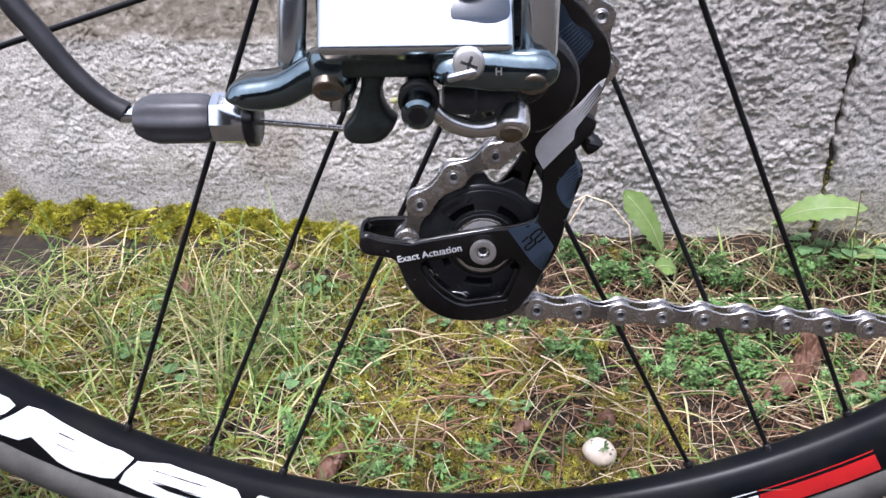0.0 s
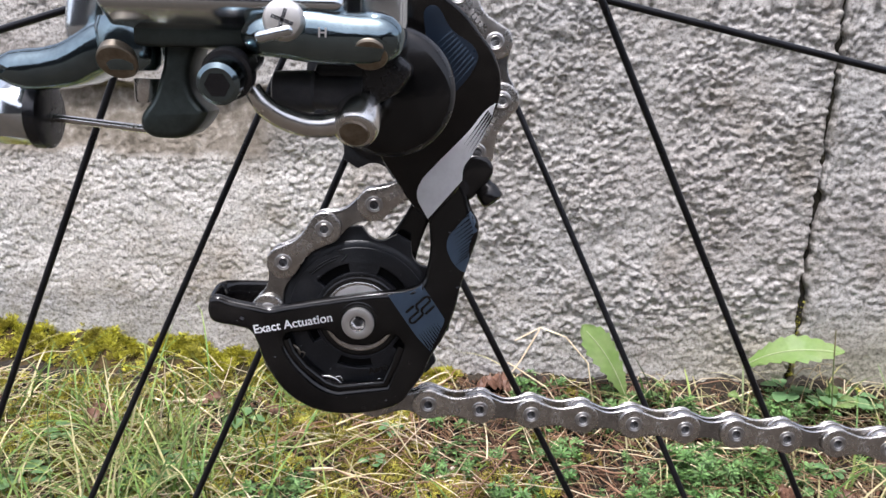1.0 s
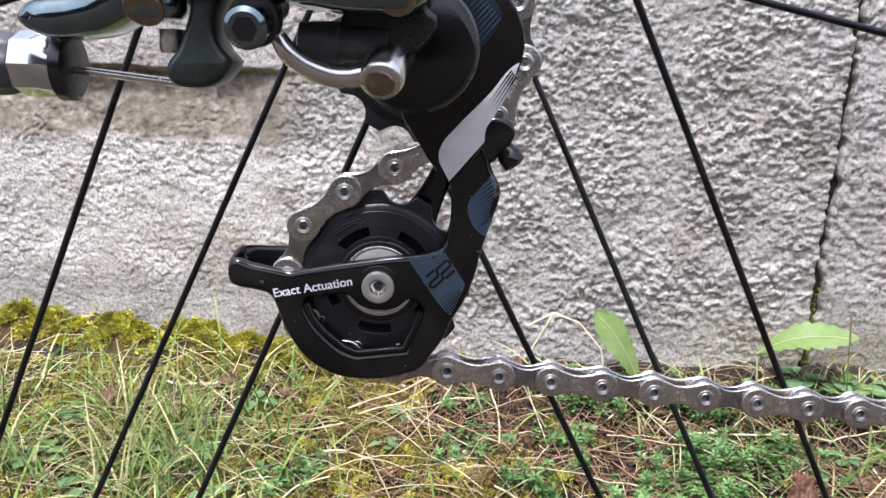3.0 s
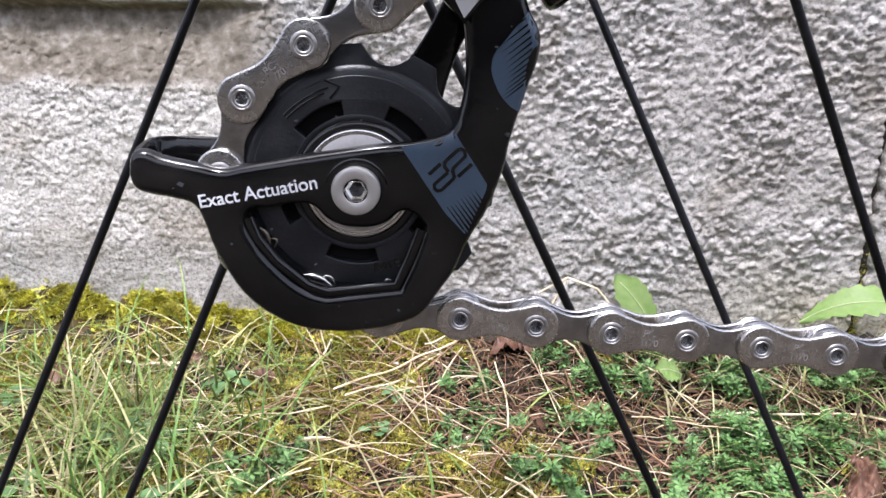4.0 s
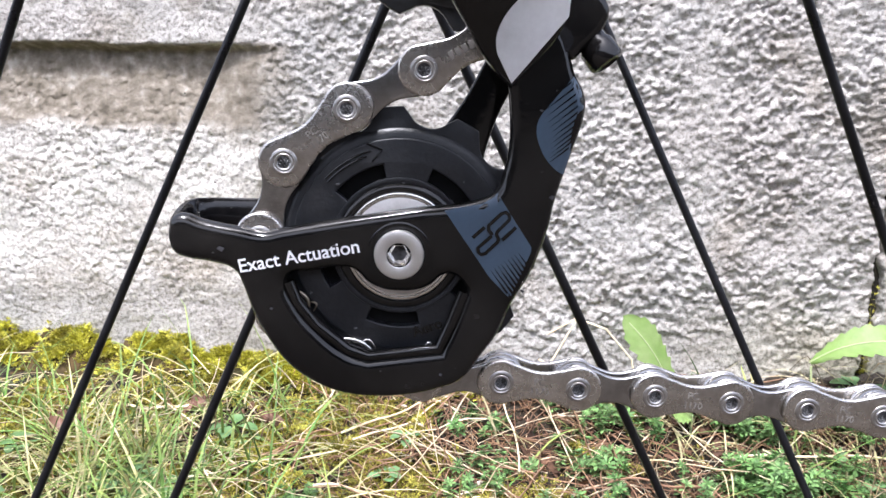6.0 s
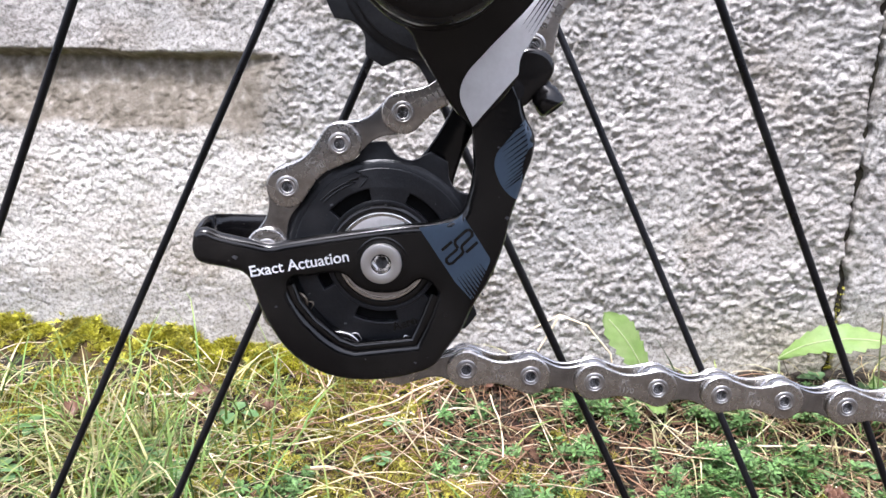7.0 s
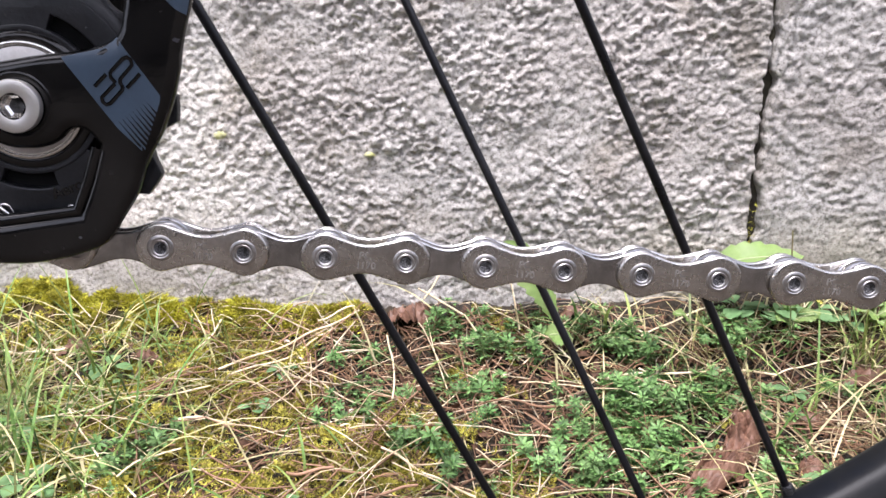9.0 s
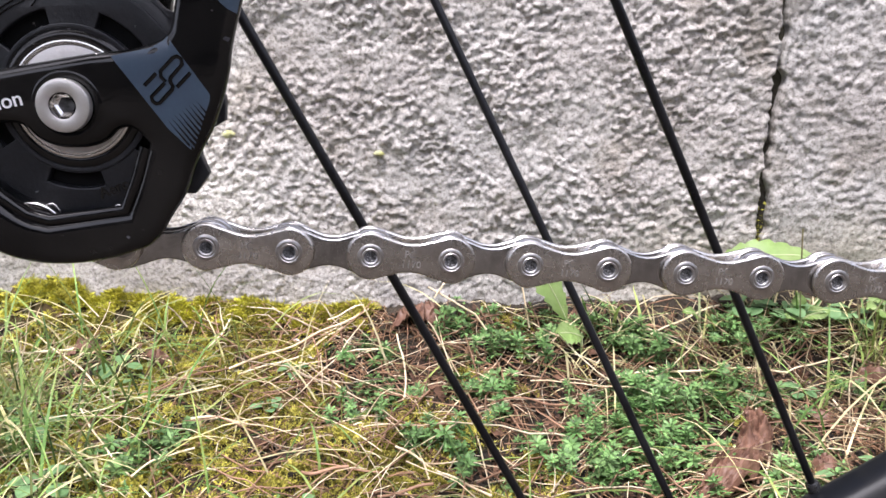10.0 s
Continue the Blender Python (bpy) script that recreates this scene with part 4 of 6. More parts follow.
part("stop_pin", turned(lathe([(0.2, -0.4), (0.22, -0.3), (0.23, 0.2), (0.27, 0.26), (0.275, 0.5), (0.25, 0.56), (0.19, 0.58), (0.17, 0.55), (0.05, 0.545)], (0, 0, 0), "z", 24), aim((1.06, -0.1, 21.43), (1.37, -0.22, 21.02))), BLACK_GLOSS, mech, "glossy black cage stop pin")
part("stop_tab", plate([[(0.5, 21.3), (0.8, 21.02), (1.02, 21.2), (1.28, 21.5), (1.34, 21.8), (1.05, 22.05), (0.65, 21.95)]], -0.38, 0.42, 0.12, 5, 4), BLACK_GLOSS, mech)

# pulley bolt
bolt = part("pulley_bolt", lathe([(0.186, -0.634), (0.2, -0.642), (0.33, -0.64), (0.365, -0.628), (0.378, -0.6), (0.37, -0.5), (0.25, -0.46), (0.25, 0.6)], LOW, "y", 48, caps=(False, True)), BOLT_STEEL, mech, "button-head steel bolt with a hexagon socket")
part("socket", lathe([(0.01, -0.46), (0.12, -0.47), (0.168, -0.5), (0.17, -0.615), (0.185, -0.638)], LOW, "y", 6, caps=(True, False)), STEEL, bolt, "worn hexagon socket", angle=20)
# the shade at the socket's bottom, painted as a dark disc
part("socket_dirt", lathe([(0.01, -0.478), (0.09, -0.477), (0.135, -0.468), (0.01, -0.45)], LOW, "y", 9), HOLLOW_SHADE, bolt, "dark disc painting the shade in the bottom of the socket")
part("boss", lathe([(0.38, -0.47), (0.44, -0.485), (0.47, -0.48), (0.5, -0.46), (0.5, -0.3), (0.4, -0.28)], LOW, "y", 40), BLACK_GLOSS, mech)

# decals on the cage
PROUD = CAGE_Y - 0.008


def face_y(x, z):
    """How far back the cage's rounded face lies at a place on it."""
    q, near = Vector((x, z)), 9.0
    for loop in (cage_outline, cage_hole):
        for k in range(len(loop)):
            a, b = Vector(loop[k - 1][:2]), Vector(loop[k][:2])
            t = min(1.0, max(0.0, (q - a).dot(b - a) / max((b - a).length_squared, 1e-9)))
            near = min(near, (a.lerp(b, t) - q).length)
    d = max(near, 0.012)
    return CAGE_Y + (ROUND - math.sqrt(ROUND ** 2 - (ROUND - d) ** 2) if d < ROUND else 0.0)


def on_cage(me, lift):
    """Lays a thin sheet, drawn in the plane of the cage, on its rounded face."""
    for v in me.vertices:
        v.co.y = face_y(v.co.x, v.co.z) - lift + 0.4 * (v.co.y - PROUD)
    return me


def sheet(pts, cuts):
    bm = bmesh.new()
    bm.faces.new([bm.verts.new((q[0], PROUD, q[1])) for q in pts])
    bmesh.ops.triangulate(bm, faces=bm.faces[:])
    bmesh.ops.subdivide_edges(bm, edges=bm.edges[:], cuts=cuts, use_grid_fill=True)
    return done(bm)


def decal(name, pts, material, label, lift=0.006, cuts=3, parent=cage):
    return part(name, on_cage(sheet(pts, cuts), lift), material, parent, label)


def grow(pts):
    return [(-1.0 + 1.0253 * (q[0] + 1.0), 20.57 + 1.0253 * (q[1] - 20.57), *q[2:]) for q in pts]


decal("panel", [(-0.99, 18.79, 1), (-0.42, 18.90, 1), (-0.25, 19.0, 1), (-0.20, 19.06, 1), (0.34, 18.25, 1), (0.33, 18.16, 1), (0.04, 17.44, 1), (-0.29, 17.78, 1)], SLATE, "slate-blue panel", cuts=9)
for k in range(9):
    t = (k + 0.2) / 9
    x0, z0 = 0.124 - 0.47 * t, 18.23 - 0.28 * t
    reach = (0.30 - 0.4 * (18.2 - z0) - x0) / 0.92
    x1, z1 = x0 + 0.6 * reach, z0 - 0.8 * reach
    h = 0.013 + 0.009 * t
    decal("pinstripe", grow([(x0, z0, 1), (x1 - 0.8 * h, z1 - 0.6 * h, 1), (x1 + 0.8 * h, z1 + 0.6 * h, 1)]), BLACK_GLOSS, "fine black stripe", 0.013)
decal("panel", [(0.86, 20.80), (0.93, 20.69), (0.985, 20.58), (1.02, 20.47), (1.03, 20.37), (1.015, 20.24), (0.98, 20.1), (0.88, 19.72), (0.78, 19.35), (0.66, 19.42), (0.56, 19.51), (0.46, 19.64), (0.39, 19.79), (0.355, 19.89), (0.34, 19.98), (0.348, 20.09), (0.375, 20.18), (0.425, 20.265), (0.49, 20.34), (0.67, 20.565)], SLATE, "slate-blue panel", cuts=7)
for k in range(12):
    t = k / 11
    x1, z1 = 0.88 + 0.45 * t - 0.44 * t * t, 20.76 - 0.95 * t
    w = 0.5 - 0.12 * t
    decal("pinstripe", [(x1 - w, z1 - 0.8 * w), (x1 - 0.06, z1 - 0.066), (x1 - 0.06, z1 - 0.032)], BLACK_GLOSS, "fine black stripe", 0.02, 5)
# the looped emblem
em = Matrix.Translation((-0.216, PROUD - 0.006, 18.386)) @ Matrix.Scale(1.0253, 4) @ Matrix.Scale(0.15, 4, (0, 1, 0))
strokes = ([(-0.04, 0.041), (-0.099, 0.113), (-0.099, 0.185), (0.084, 0.364), (0.144, 0.385), (0.193, 0.349), (0.203, 0.277), (0.03, 0.097), (0.02, 0.051), (0.05, -0.021), (0.035, -0.062), (-0.139, -0.236), (-0.198, -0.251), (-0.243, -0.215), (-0.248, -0.154), (-0.05, 0.031)], [(-0.332, -0.005), (-0.158, 0.159)], [(0.104, -0.031), (0.302, 0.164)])
part("emblem", on_cage(turned(join(*[tube([(x, 0, z) for x, z in st], 0.027, 2, poly=True) for st in strokes]), em), 0.016), BLACK_GLOSS, cage, "black looped emblem")
for x, z, w in ((0.58, 19.05, 0.05), (-4.28, 18.2, 0.06), (0.37, 20.3, 0.03), (-3.55, 17.3, 0.03), (-2.6, 18.28, 0.025), (0.2, 17.62, 0.03), (-1.0, 16.3, 0.03)):
    decal("chip", grow([(x - w, z), (x - 0.2 * w, z + 0.7 * w), (x + w, z + 0.2 * w), (x + 0.3 * w, z - 0.8 * w)]), GREY_PLASTIC, "small chip in the black paint")


r = random.Random(8)
specks = []
while len(specks) < 36:
    x, z, w = r.uniform(-5.0, 1.0), r.uniform(15.9, 20.6), r.uniform(0.006, 0.02)
    if abs(face_y(x, z) - CAGE_Y) < 0.02 and (16.1 < z < 16.35 or (x > 0.3 and z > 18.3) or (x < -3.4 and z > 17.95) or (z > 18.35 and x < -0.9)):
        specks.append(on_cage(sheet([(x - w, z), (x - 0.2 * w, z + 0.8 * w), (x + w, z + 0.3 * w), (x + 0.4 * w, z - 0.7 * w)], 1), 0.006))
tagged(part("dust", join(*specks), DUST, cage, "specks of pale dust"), kind="stuff")
TXT = Matrix.Translation((-4.09, PROUD - 0.004, 17.775)) @ Matrix.Rotation(radians(-10.9), 4, "Y") @ Matrix.Rotation(radians(90), 4, "X")
words("Exact Actuation", 0.292, TXT, WHITE_DECAL, cage, "inscription", "white words printed on the cage", lay=on_cage)

# upper cage cover with the white flash
COVER_Y = -0.86
LEAN = Matrix(((1, 0, 0, 0), (0, 1, -0.26, 0.26 * 20.6), (0, 0, 1, 0), (0, 0, 0, 1)))


def cover_part(name, pts, y, thick, bevel, material, parent, label):
    """The cover stands further out towards its top."""
    return part(name, turned(plate([pts], y, thick, bevel, 6), LEAN), material, parent, label)


cover = cover_part("upper_cover", [(-0.08, 20.6, 1), (0.64, 21.55), (0.66, 21.9), (0.95, 22.35), (1.28, 23.1), (1.36, 23.6), (1.22, 24.15), (0.9, 24.6), (0.3, 25.2), (-0.7, 25.6), (-1.9, 25.0), (-2.3, 24.0), (-2.1, 23.0), (-1.55, 22.4), (-1.24, 22.24), (-1.05, 21.9), (-0.76, 21.46), (-0.46, 20.99)], COVER_Y, 0.4, 0.1, BLACK_GLOSS, mech, "black cover over the upper jockey wheel")
cover_part("flash", [(-0.09, 20.67, 1), (-0.22, 20.9), (-0.33, 21.15), (-0.29, 21.45), (0.05, 21.9), (0.4, 22.28), (0.72, 22.63), (1.12, 23.14), (1.27, 23.24, 1), (1.13, 22.74), (0.8, 22.1), (0.66, 21.86), (0.635, 21.57, 1)], COVER_Y - 0.008, 0.016, 0.002, WHITE_DECAL, cover, "white flash")
for k in range(4):
    t = k / 3
    x0, z0 = 0.62 + 0.16 * t, 22.32 - 0.16 * t
    x1, z1 = 1.12 + 0.1 * t, 23.08 - 0.12 * t
    cover_part("pinstripe", [(x0, z0, 1), (x1 - 0.012, z1 + 0.012, 1), (x1 + 0.012, z1 - 0.012, 1)], COVER_Y - 0.018, 0.016, 0.002, BLACK_GLOSS, cover, "fine black stripe")
cover_part("panel", [(-0.12, 25.1), (0.32, 24.66), (0.85, 24.2), (0.8, 23.95), (0.28, 23.28, 1), (0.15, 23.8), (-0.2, 24.6)], COVER_Y - 0.008, 0.016, 0.002, SLATE_DARK, cover, "dark slate panel")

for k in range(10):
    t = k / 9
    x0, z0, x1, z1 = -0.02 + 0.3 * t, 24.35 - 0.92 * t, 0.33 + 0.5 * t, 24.64 - 0.56 * t
    cover_part("pinstripe", [(x0, z0, 1), (x1 - 0.012, z1 + 0.016, 1), (x1 + 0.012, z1 - 0.016, 1)], COVER_Y - 0.018, 0.016, 0.002, SLATE, cover, "fine slate-blue stripe")

# spring housing in front of the cover
part("knuckle", lathe([(1.1, -1.3), (1.24, -1.4), (1.24, -1.95), (1.19, -1.98), (1.19, -2.04), (1.23, -2.08), (1.23, -2.8), (1.14, -2.95), (1.0, -3.0), (0.3, -3.05)], (-0.82, 0, 23.45), "y", 56), BLACK_GLOSS, mech, "black round spring housing")
part("housing_ring", lathe([(1.2, -2.78), (1.235, -2.8), (1.2, -2.9), (1.15, -2.95), (1.1, -2.9)], (-0.82, 0, 23.45), "y", 56), BLACK_SATIN, mech)

# parallelogram: silver outer link, end barrels and the dark casting below
LINK_Y = -5.8


def tilt_back(me):
    """The link's face leans back from its lower edge."""
    return turned(me, Matrix.Translation((0, LINK_Y, 24.75)) @ Matrix.Rotation(radians(-31), 4, "X") @ Matrix.Translation((0, -LINK_Y, -24.75)))


link = part("outer_link", tilt_back(block(-5.12, -1.34, LINK_Y, -4.6, 24.75, 27.9, 0.16, 4)), CHROME, mech, "polished silver outer link plate")
part("link_mark", tilt_back(plate([[(-2.55, 25.42), (-2.35, 25.36), (-1.5, 25.36), (-1.42, 25.5), (-1.55, 25.9), (-2.2, 25.92)]], LINK_Y - 0.006, 0.02, 0.004, 4)), SLATE_DARK, link, "dark teal figure on the link")
part("end_barrel", lathe([(0.2, 24.45), (0.36, 24.5), (0.38, 24.6), (0.38, 27.3), (0.3, 27.5)], (-0.8, -4.95, 0), "z", 32), CHROME, mech, "silver pivot barrel")
part("end_barrel", turned(lathe([(0.2, -0.2), (0.28, -0.1), (0.3, 0.1), (0.3, 3.2), (0.2, 3.4)], (0, 0, 0), "z", 32), aim((-5.85, -4.4, 24.35), (-5.6, -4.2, 27.0))), CHROME, mech, "silver pivot barrel")
part("inner_link", block(-5.3, -1.0, -4.3, -3.0, 24.7, 27.4, 0.15, 3), BLACK_SATIN, mech)
part("casting", plate([[(-2.95, 24.4), (-2.85, 24.1), (-2.3, 23.98), (-1.4, 23.9), (-0.65, 23.98), (-0.45, 24.2), (-0.5, 24.55), (-1.3, 24.72), (-2.3, 24.74)]], -5.85, 2.3, 0.36, 5), DARK_CHROME, mech, "dark polished lower casting")
part("casting_arm", plate([[(-7.2, 23.75), (-7.05, 23.5), (-6.0, 23.45), (-5.3, 23.75), (-4.75, 23.85), (-4.5, 24.0), (-4.52, 24.35), (-4.75, 24.55), (-5.3, 24.56), (-6.1, 24.15)]], -5.1, 1.5, 0.3, 5), DARK_CHROME, mech, "dark polished arm for the cable stop")
part("pivot_boss", lathe([(0.2, 23.72), (0.42, 23.74), (0.5, 23.84), (0.52, 24.0), (0.52, 24.4), (0.46, 24.58), (0.2, 24.62)], (-4.98, -4.75, 0), "z", 36), DARK_CHROME, mech)
part("casting_web", block(-5.0, -2.6, -5.2, -3.6, 24.12, 24.72, 0.07, 3), DARK_GREEN, mech)


def screw(c, r, name, label, tilt=0.0):
    s = part(name, lathe([(0.1 * r, -0.1), (0.5 * r, -0.1), (0.85 * r, -0.07), (r, 0.0), (r, 0.12), (0.6 * r, 0.16), (0.6 * r, 0.7)], c, "y", 32), BOLT_STEEL, mech, label)
    for ang in (20, 110):
        # a thin raised bar, its dark colour painting the shade of an uncut slot
        b = block(-0.55 * r, 0.55 * r, -0.103, -0.07, -0.1 * r, 0.1 * r, 0.006, 1)
        part("cross_slot", turned(b, Matrix.Translation(c) @ Matrix.Rotation(radians(ang), 4, "Y")), HOLLOW_SHADE, s)
    return s


words("H", 0.2, Matrix.Translation((-1.72, -5.865, 24.3)) @ Matrix.Rotation(radians(90), 4, "X"), ENGRAVE, mech, "inscription", "letter engraved in the casting")
screw((-2.22, -5.92, 24.53), 0.31, "limit_screw", "cross-head steel limit screw")
screw((-2.2, -5.32, 25.98), 0.31, "limit_screw", "cross-head steel limit screw")
part("limit_tab", turned(block(-0.3, 0.3, -0.1, 0.1, -0.09, 0.09, 0.08, 3), Matrix.Translation((-2.35, -5.95, 24.33)) @ Matrix.Rotation(radians(-14), 4, "Y")), CHROME, mech, "small bright tab")

# cable clamp and its bolt
part("cable_clamp", plate([[(-4.82, 22.95), (-4.6, 23.3), (-4.42, 23.8), (-4.25, 24.35), (-3.9, 24.3), (-4.0, 23.7), (-3.92, 23.35), (-3.7, 23.1, 1), (-3.8, 22.92), (-4.05, 22.7), (-4.4, 22.64), (-4.74, 22.72)]], -4.9, 0.9, 0.12, 5), DARK_GREEN, mech, "dark wedge-shaped cable clamp")
CB = Matrix.Translation((-3.2, -5.4, 23.72)) @ Matrix.Rotation(radians(14), 4, "X")
cb = part("clamp_bolt", turned(lathe([(0.1, -0.62), (0.2, -0.62), (0.27, -0.58), (0.29, -0.5), (0.29, -0.12), (0.4, -0.1), (0.42, -0.02), (0.42, 0.12), (0.3, 0.2), (0.3, 1.3)], (0, 0, 0), "y", 32), CB), BLACK_SATIN, mech, "black clamp bolt with a dark polished collar")
part("bolt_collar", turned(lathe([(0.26, -0.66), (0.33, -0.6), (0.335, -0.2), (0.335, -0.12), (0.3, -0.1)], (0, 0, 0), "y", 32), CB), DARK_CHROME, cb, "dark polished collar")
part("socket", turned(lathe([(0.05, -0.668), (0.2, -0.668), (0.2, -0.63), (0.05, -0.63)], (0, 0, 0), "y", 6), CB), BLACK_SATIN, cb)

# bent steel lever under the housing, with pivots
lever = part("spring_lever", tube([(-2.95, -4.9, 23.5, 0.7), (-2.75, -4.85, 23.22, 0.9), (-2.35, -4.7, 22.98, 1.0), (-1.9, -4.6, 22.9, 1.0), (-1.45, -4.5, 23.0, 1.15), (-1.2, -4.45, 23.1, 1.0)], 0.205, 5, steps=6), STEEL, mech, "bent bright steel lever")
EYE_M = aim((-1.24, -4.15, 23.22), (-1.3, -4.85, 22.72))
part("pivot", turned(lathe([(0.25, -0.05), (0.36, 0.02), (0.4, 0.12), (0.4, 0.55), (0.36, 0.68), (0.3, 0.72)], (0, 0, 0), "z", 32), EYE_M), STEEL, lever)
part("pivot_pin", turned(lathe([(0.05, 0.76), (0.24, 0.76), (0.26, 0.72), (0.26, 0.5)], (0, 0, 0), "z", 24), EYE_M), BRASS, lever, "brass-coloured pivot pin")
for x, y, z, r in ((-0.96, -5.7, 24.06, 0.29), (-5.02, -5.18, 23.86, 0.33)):
    part("pivot_pin", turned(lathe([(r, -0.4), (r, 0.0), (0.92 * r, 0.025), (0.5 * r, 0.03), (0.05, 0.028)], (0, 0, 0), "z", 28), aim((x, y, z), (x, y - 0.78, z - 0.62))), BRASS, mech, "brass-coloured pivot pin")
part("pivot_pin", lathe([(0.05, 23.2), (0.22, 23.2), (0.24, 23.26), (0.24, 23.6)], (-4.95, -4.05, 0), "z", 24), STEEL, mech, "bright steel pivot pin")
part("spring_barrel", lathe([(0.2, -2.75), (0.34, -2.7), (0.36, -2.2), (0.36, -2.05), (0.3, -2.0), (0.3, -1.2)], (0, -4.2, 23.45), "x", 28), GREY_PLASTIC, mech)
part("yoke", plate([[(-2.0, 23.9), (-1.9, 23.45), (-1.5, 23.2), (-0.9, 23.3), (-0.5, 23.6), (-0.4, 23.95)]], -4.3, 1.3, 0.1, 4), BLACK_SATIN, mech)

# barrel adjuster at the end of the arm
ADJ_Y, ADJ_Z = -3.75, 22.95
adj = part("barrel_adjuster", lathe([(0.2, -9.55), (0.38, -9.5), (0.5, -9.3), (0.57, -9.1), (0.57, -8.05), (0.54, -7.9), (0.5, -7.83)], (0, ADJ_Y, ADJ_Z), "x", 48, 8, 0.045), GREY_PLASTIC, mech, "dark grey ribbed barrel adjuster")
part("collar", lathe([(0.45, -7.8), (0.56, -7.78), (0.58, -7.7), (0.58, -7.12), (0.54, -7.05), (0.54, -6.88), (0.4, -6.84), (0.12, -6.84)], (0, ADJ_Y, ADJ_Z), "x", 8), CHROME, adj, "bright faceted collar")
part("collar_end", lathe([(0.55, -7.08), (0.6, -7.05), (0.6, -6.85), (0.5, -6.8), (0.1, -6.8)], (0, ADJ_Y, ADJ_Z - 0.04), "x", 28), BLACK_SATIN, adj)
part("ferrule", lathe([(0.14, -9.85), (0.19, -9.82), (0.2, -9.5)], (0, ADJ_Y, ADJ_Z + 0.1), "x", 20), CHROME, adj, "bright cable ferrule")

gear_cable = thing("gear_cable", (-9.8, ADJ_Y, 23.1), "black gear cable housing with a bare steel inner wire", "cable")
part("housing", tube([(-9.75, ADJ_Y, 23.1), (-10.15, ADJ_Y, 23.35), (-10.73, -3.75, 23.95), (-11.35, -3.75, 24.9), (-11.78, -3.7, 25.55), (-12.2, -3.4, 26.8), (-12.0, -2.6, 29.0), (-10.0, -0.5, 32.0), (-6.0, 1.6, 35.0), (2.0, 2.0, 38.0)], 0.25, 5, steps=10), HOUSING, gear_cable, "black cable housing")
part("inner_wire", tube([(-9.6, ADJ_Y, ADJ_Z), (-6.9, ADJ_Y, 22.87), (-4.95, -3.75, 22.68), (-4.3, -4.2, 22.7)], 0.075, 4, poly=True), STEEL, gear_cable, "bare steel wire")

# ---- plants and litter ----
rng = np.random.default_rng(7)
gz = lambda x, y: float(ground_z(x, y))


def stuff(name, V, F, material, label, category):
    me = bpy.data.meshes.new(name)
    me.from_pydata(V, [], F)
    me.update()
    ob = part(name, me, material, None, angle=180)
    return tagged(ob, label, category, kind="stuff")


def stems(n, xr, yr, length, radius, lift, rise, bend, keep=None, segs=5, kink=0.0, azim=None):
    """Thin three-sided stalks that lie or lean on the turf, each along an arc with small kinks."""
    V, F = [], []
    k = 0
    while k < n:
        x, y = rng.uniform(*xr), rng.uniform(*yr)
        if y > wall_y(x) - 1.0 or math.hypot(x - 17.2, (y - 18.2) * 0.5) < 1.7 or (keep is not None and rng.random() > keep(x, y)):
            continue
        k += 1
        L = rng.uniform(*length)
        az = rng.uniform(0, 2 * math.pi) if azim is None else rng.normal(*azim)
        cv = rng.normal(0, bend)
        h = rng.uniform(*lift)
        up = rng.uniform(*rise)
        r0 = rng.uniform(*radius)
        px, py, a = x, y, az
        base = len(V)
        for i in range(segs + 1):
            s = i / segs
            lim = wall_y(px) - 0.6
            if py > lim:
                py = lim
            z = gz(px, py) + h + up * L * math.sin(math.pi * min(s * 0.9, 1.0)) + (rng.normal(0, 0.12) * kink if kink else 0.0)
            nx, ny = -math.sin(a), math.cos(a)
            r = r0 * (1 - 0.55 * s)
            V += [(px + nx * r, py + ny * r, z), (px - nx * r, py - ny * r, z), (px, py, z + 1.5 * r)]
            if i:
                b = base + 3 * (i - 1)
                for j in range(3):
                    F.append((b + j, b + (j + 1) % 3, b + 3 + (j + 1) % 3, b + 3 + j))
            a += cv / segs + (rng.normal(0, kink) if kink else 0.0)
            px += math.cos(a) * L / segs
            py += math.sin(a) * L / segs
    return V, F


def blades(n, xr, yr, length, width, lean, keep=None, segs=6):
    """Grass blades: folded strips that rise and arch over."""
    V, F = [], []
    k = 0
    while k < n:
        x, y = rng.uniform(*xr), rng.uniform(*yr)
        if y > wall_y(x) - 1.2 or (keep is not None and rng.random() > keep(x, y)):
            continue
        k += 1
        L, w = rng.uniform(*length), rng.uniform(*width)
        az, el = rng.uniform(0, 2 * math.pi), radians(rng.uniform(*lean))
        drop = rng.uniform(0.5, 1.9)
        p = Vector((x, y, gz(x, y) - 0.1))
        nx, ny = -math.sin(az), math.cos(az)
        base = len(V)
        for i in range(segs + 1):
            s = i / segs
            r = w * (1 - s ** 2.2) * 0.5 + 0.006
            V += [(p.x + nx * r, p.y + ny * r, p.z + 0.3 * r), (p.x, p.y, p.z), (p.x - nx * r, p.y - ny * r, p.z + 0.3 * r)]
            if i:
                b = base + 3 * (i - 1)
                F += [(b, b + 1, b + 4, b + 3), (b + 1, b + 2, b + 5, b + 4)]
            e = el - drop * s
            p = p + Vector((math.cos(az) * math.cos(e), math.sin(az) * math.cos(e), math.sin(e))) * (L / segs)
            g = gz(p.x, p.y) + 0.08
            if p.z < g:
                p.z = g
            if p.y > wall_y(p.x) - 0.4:
                p.y = wall_y(p.x) - 0.4
    return V, F


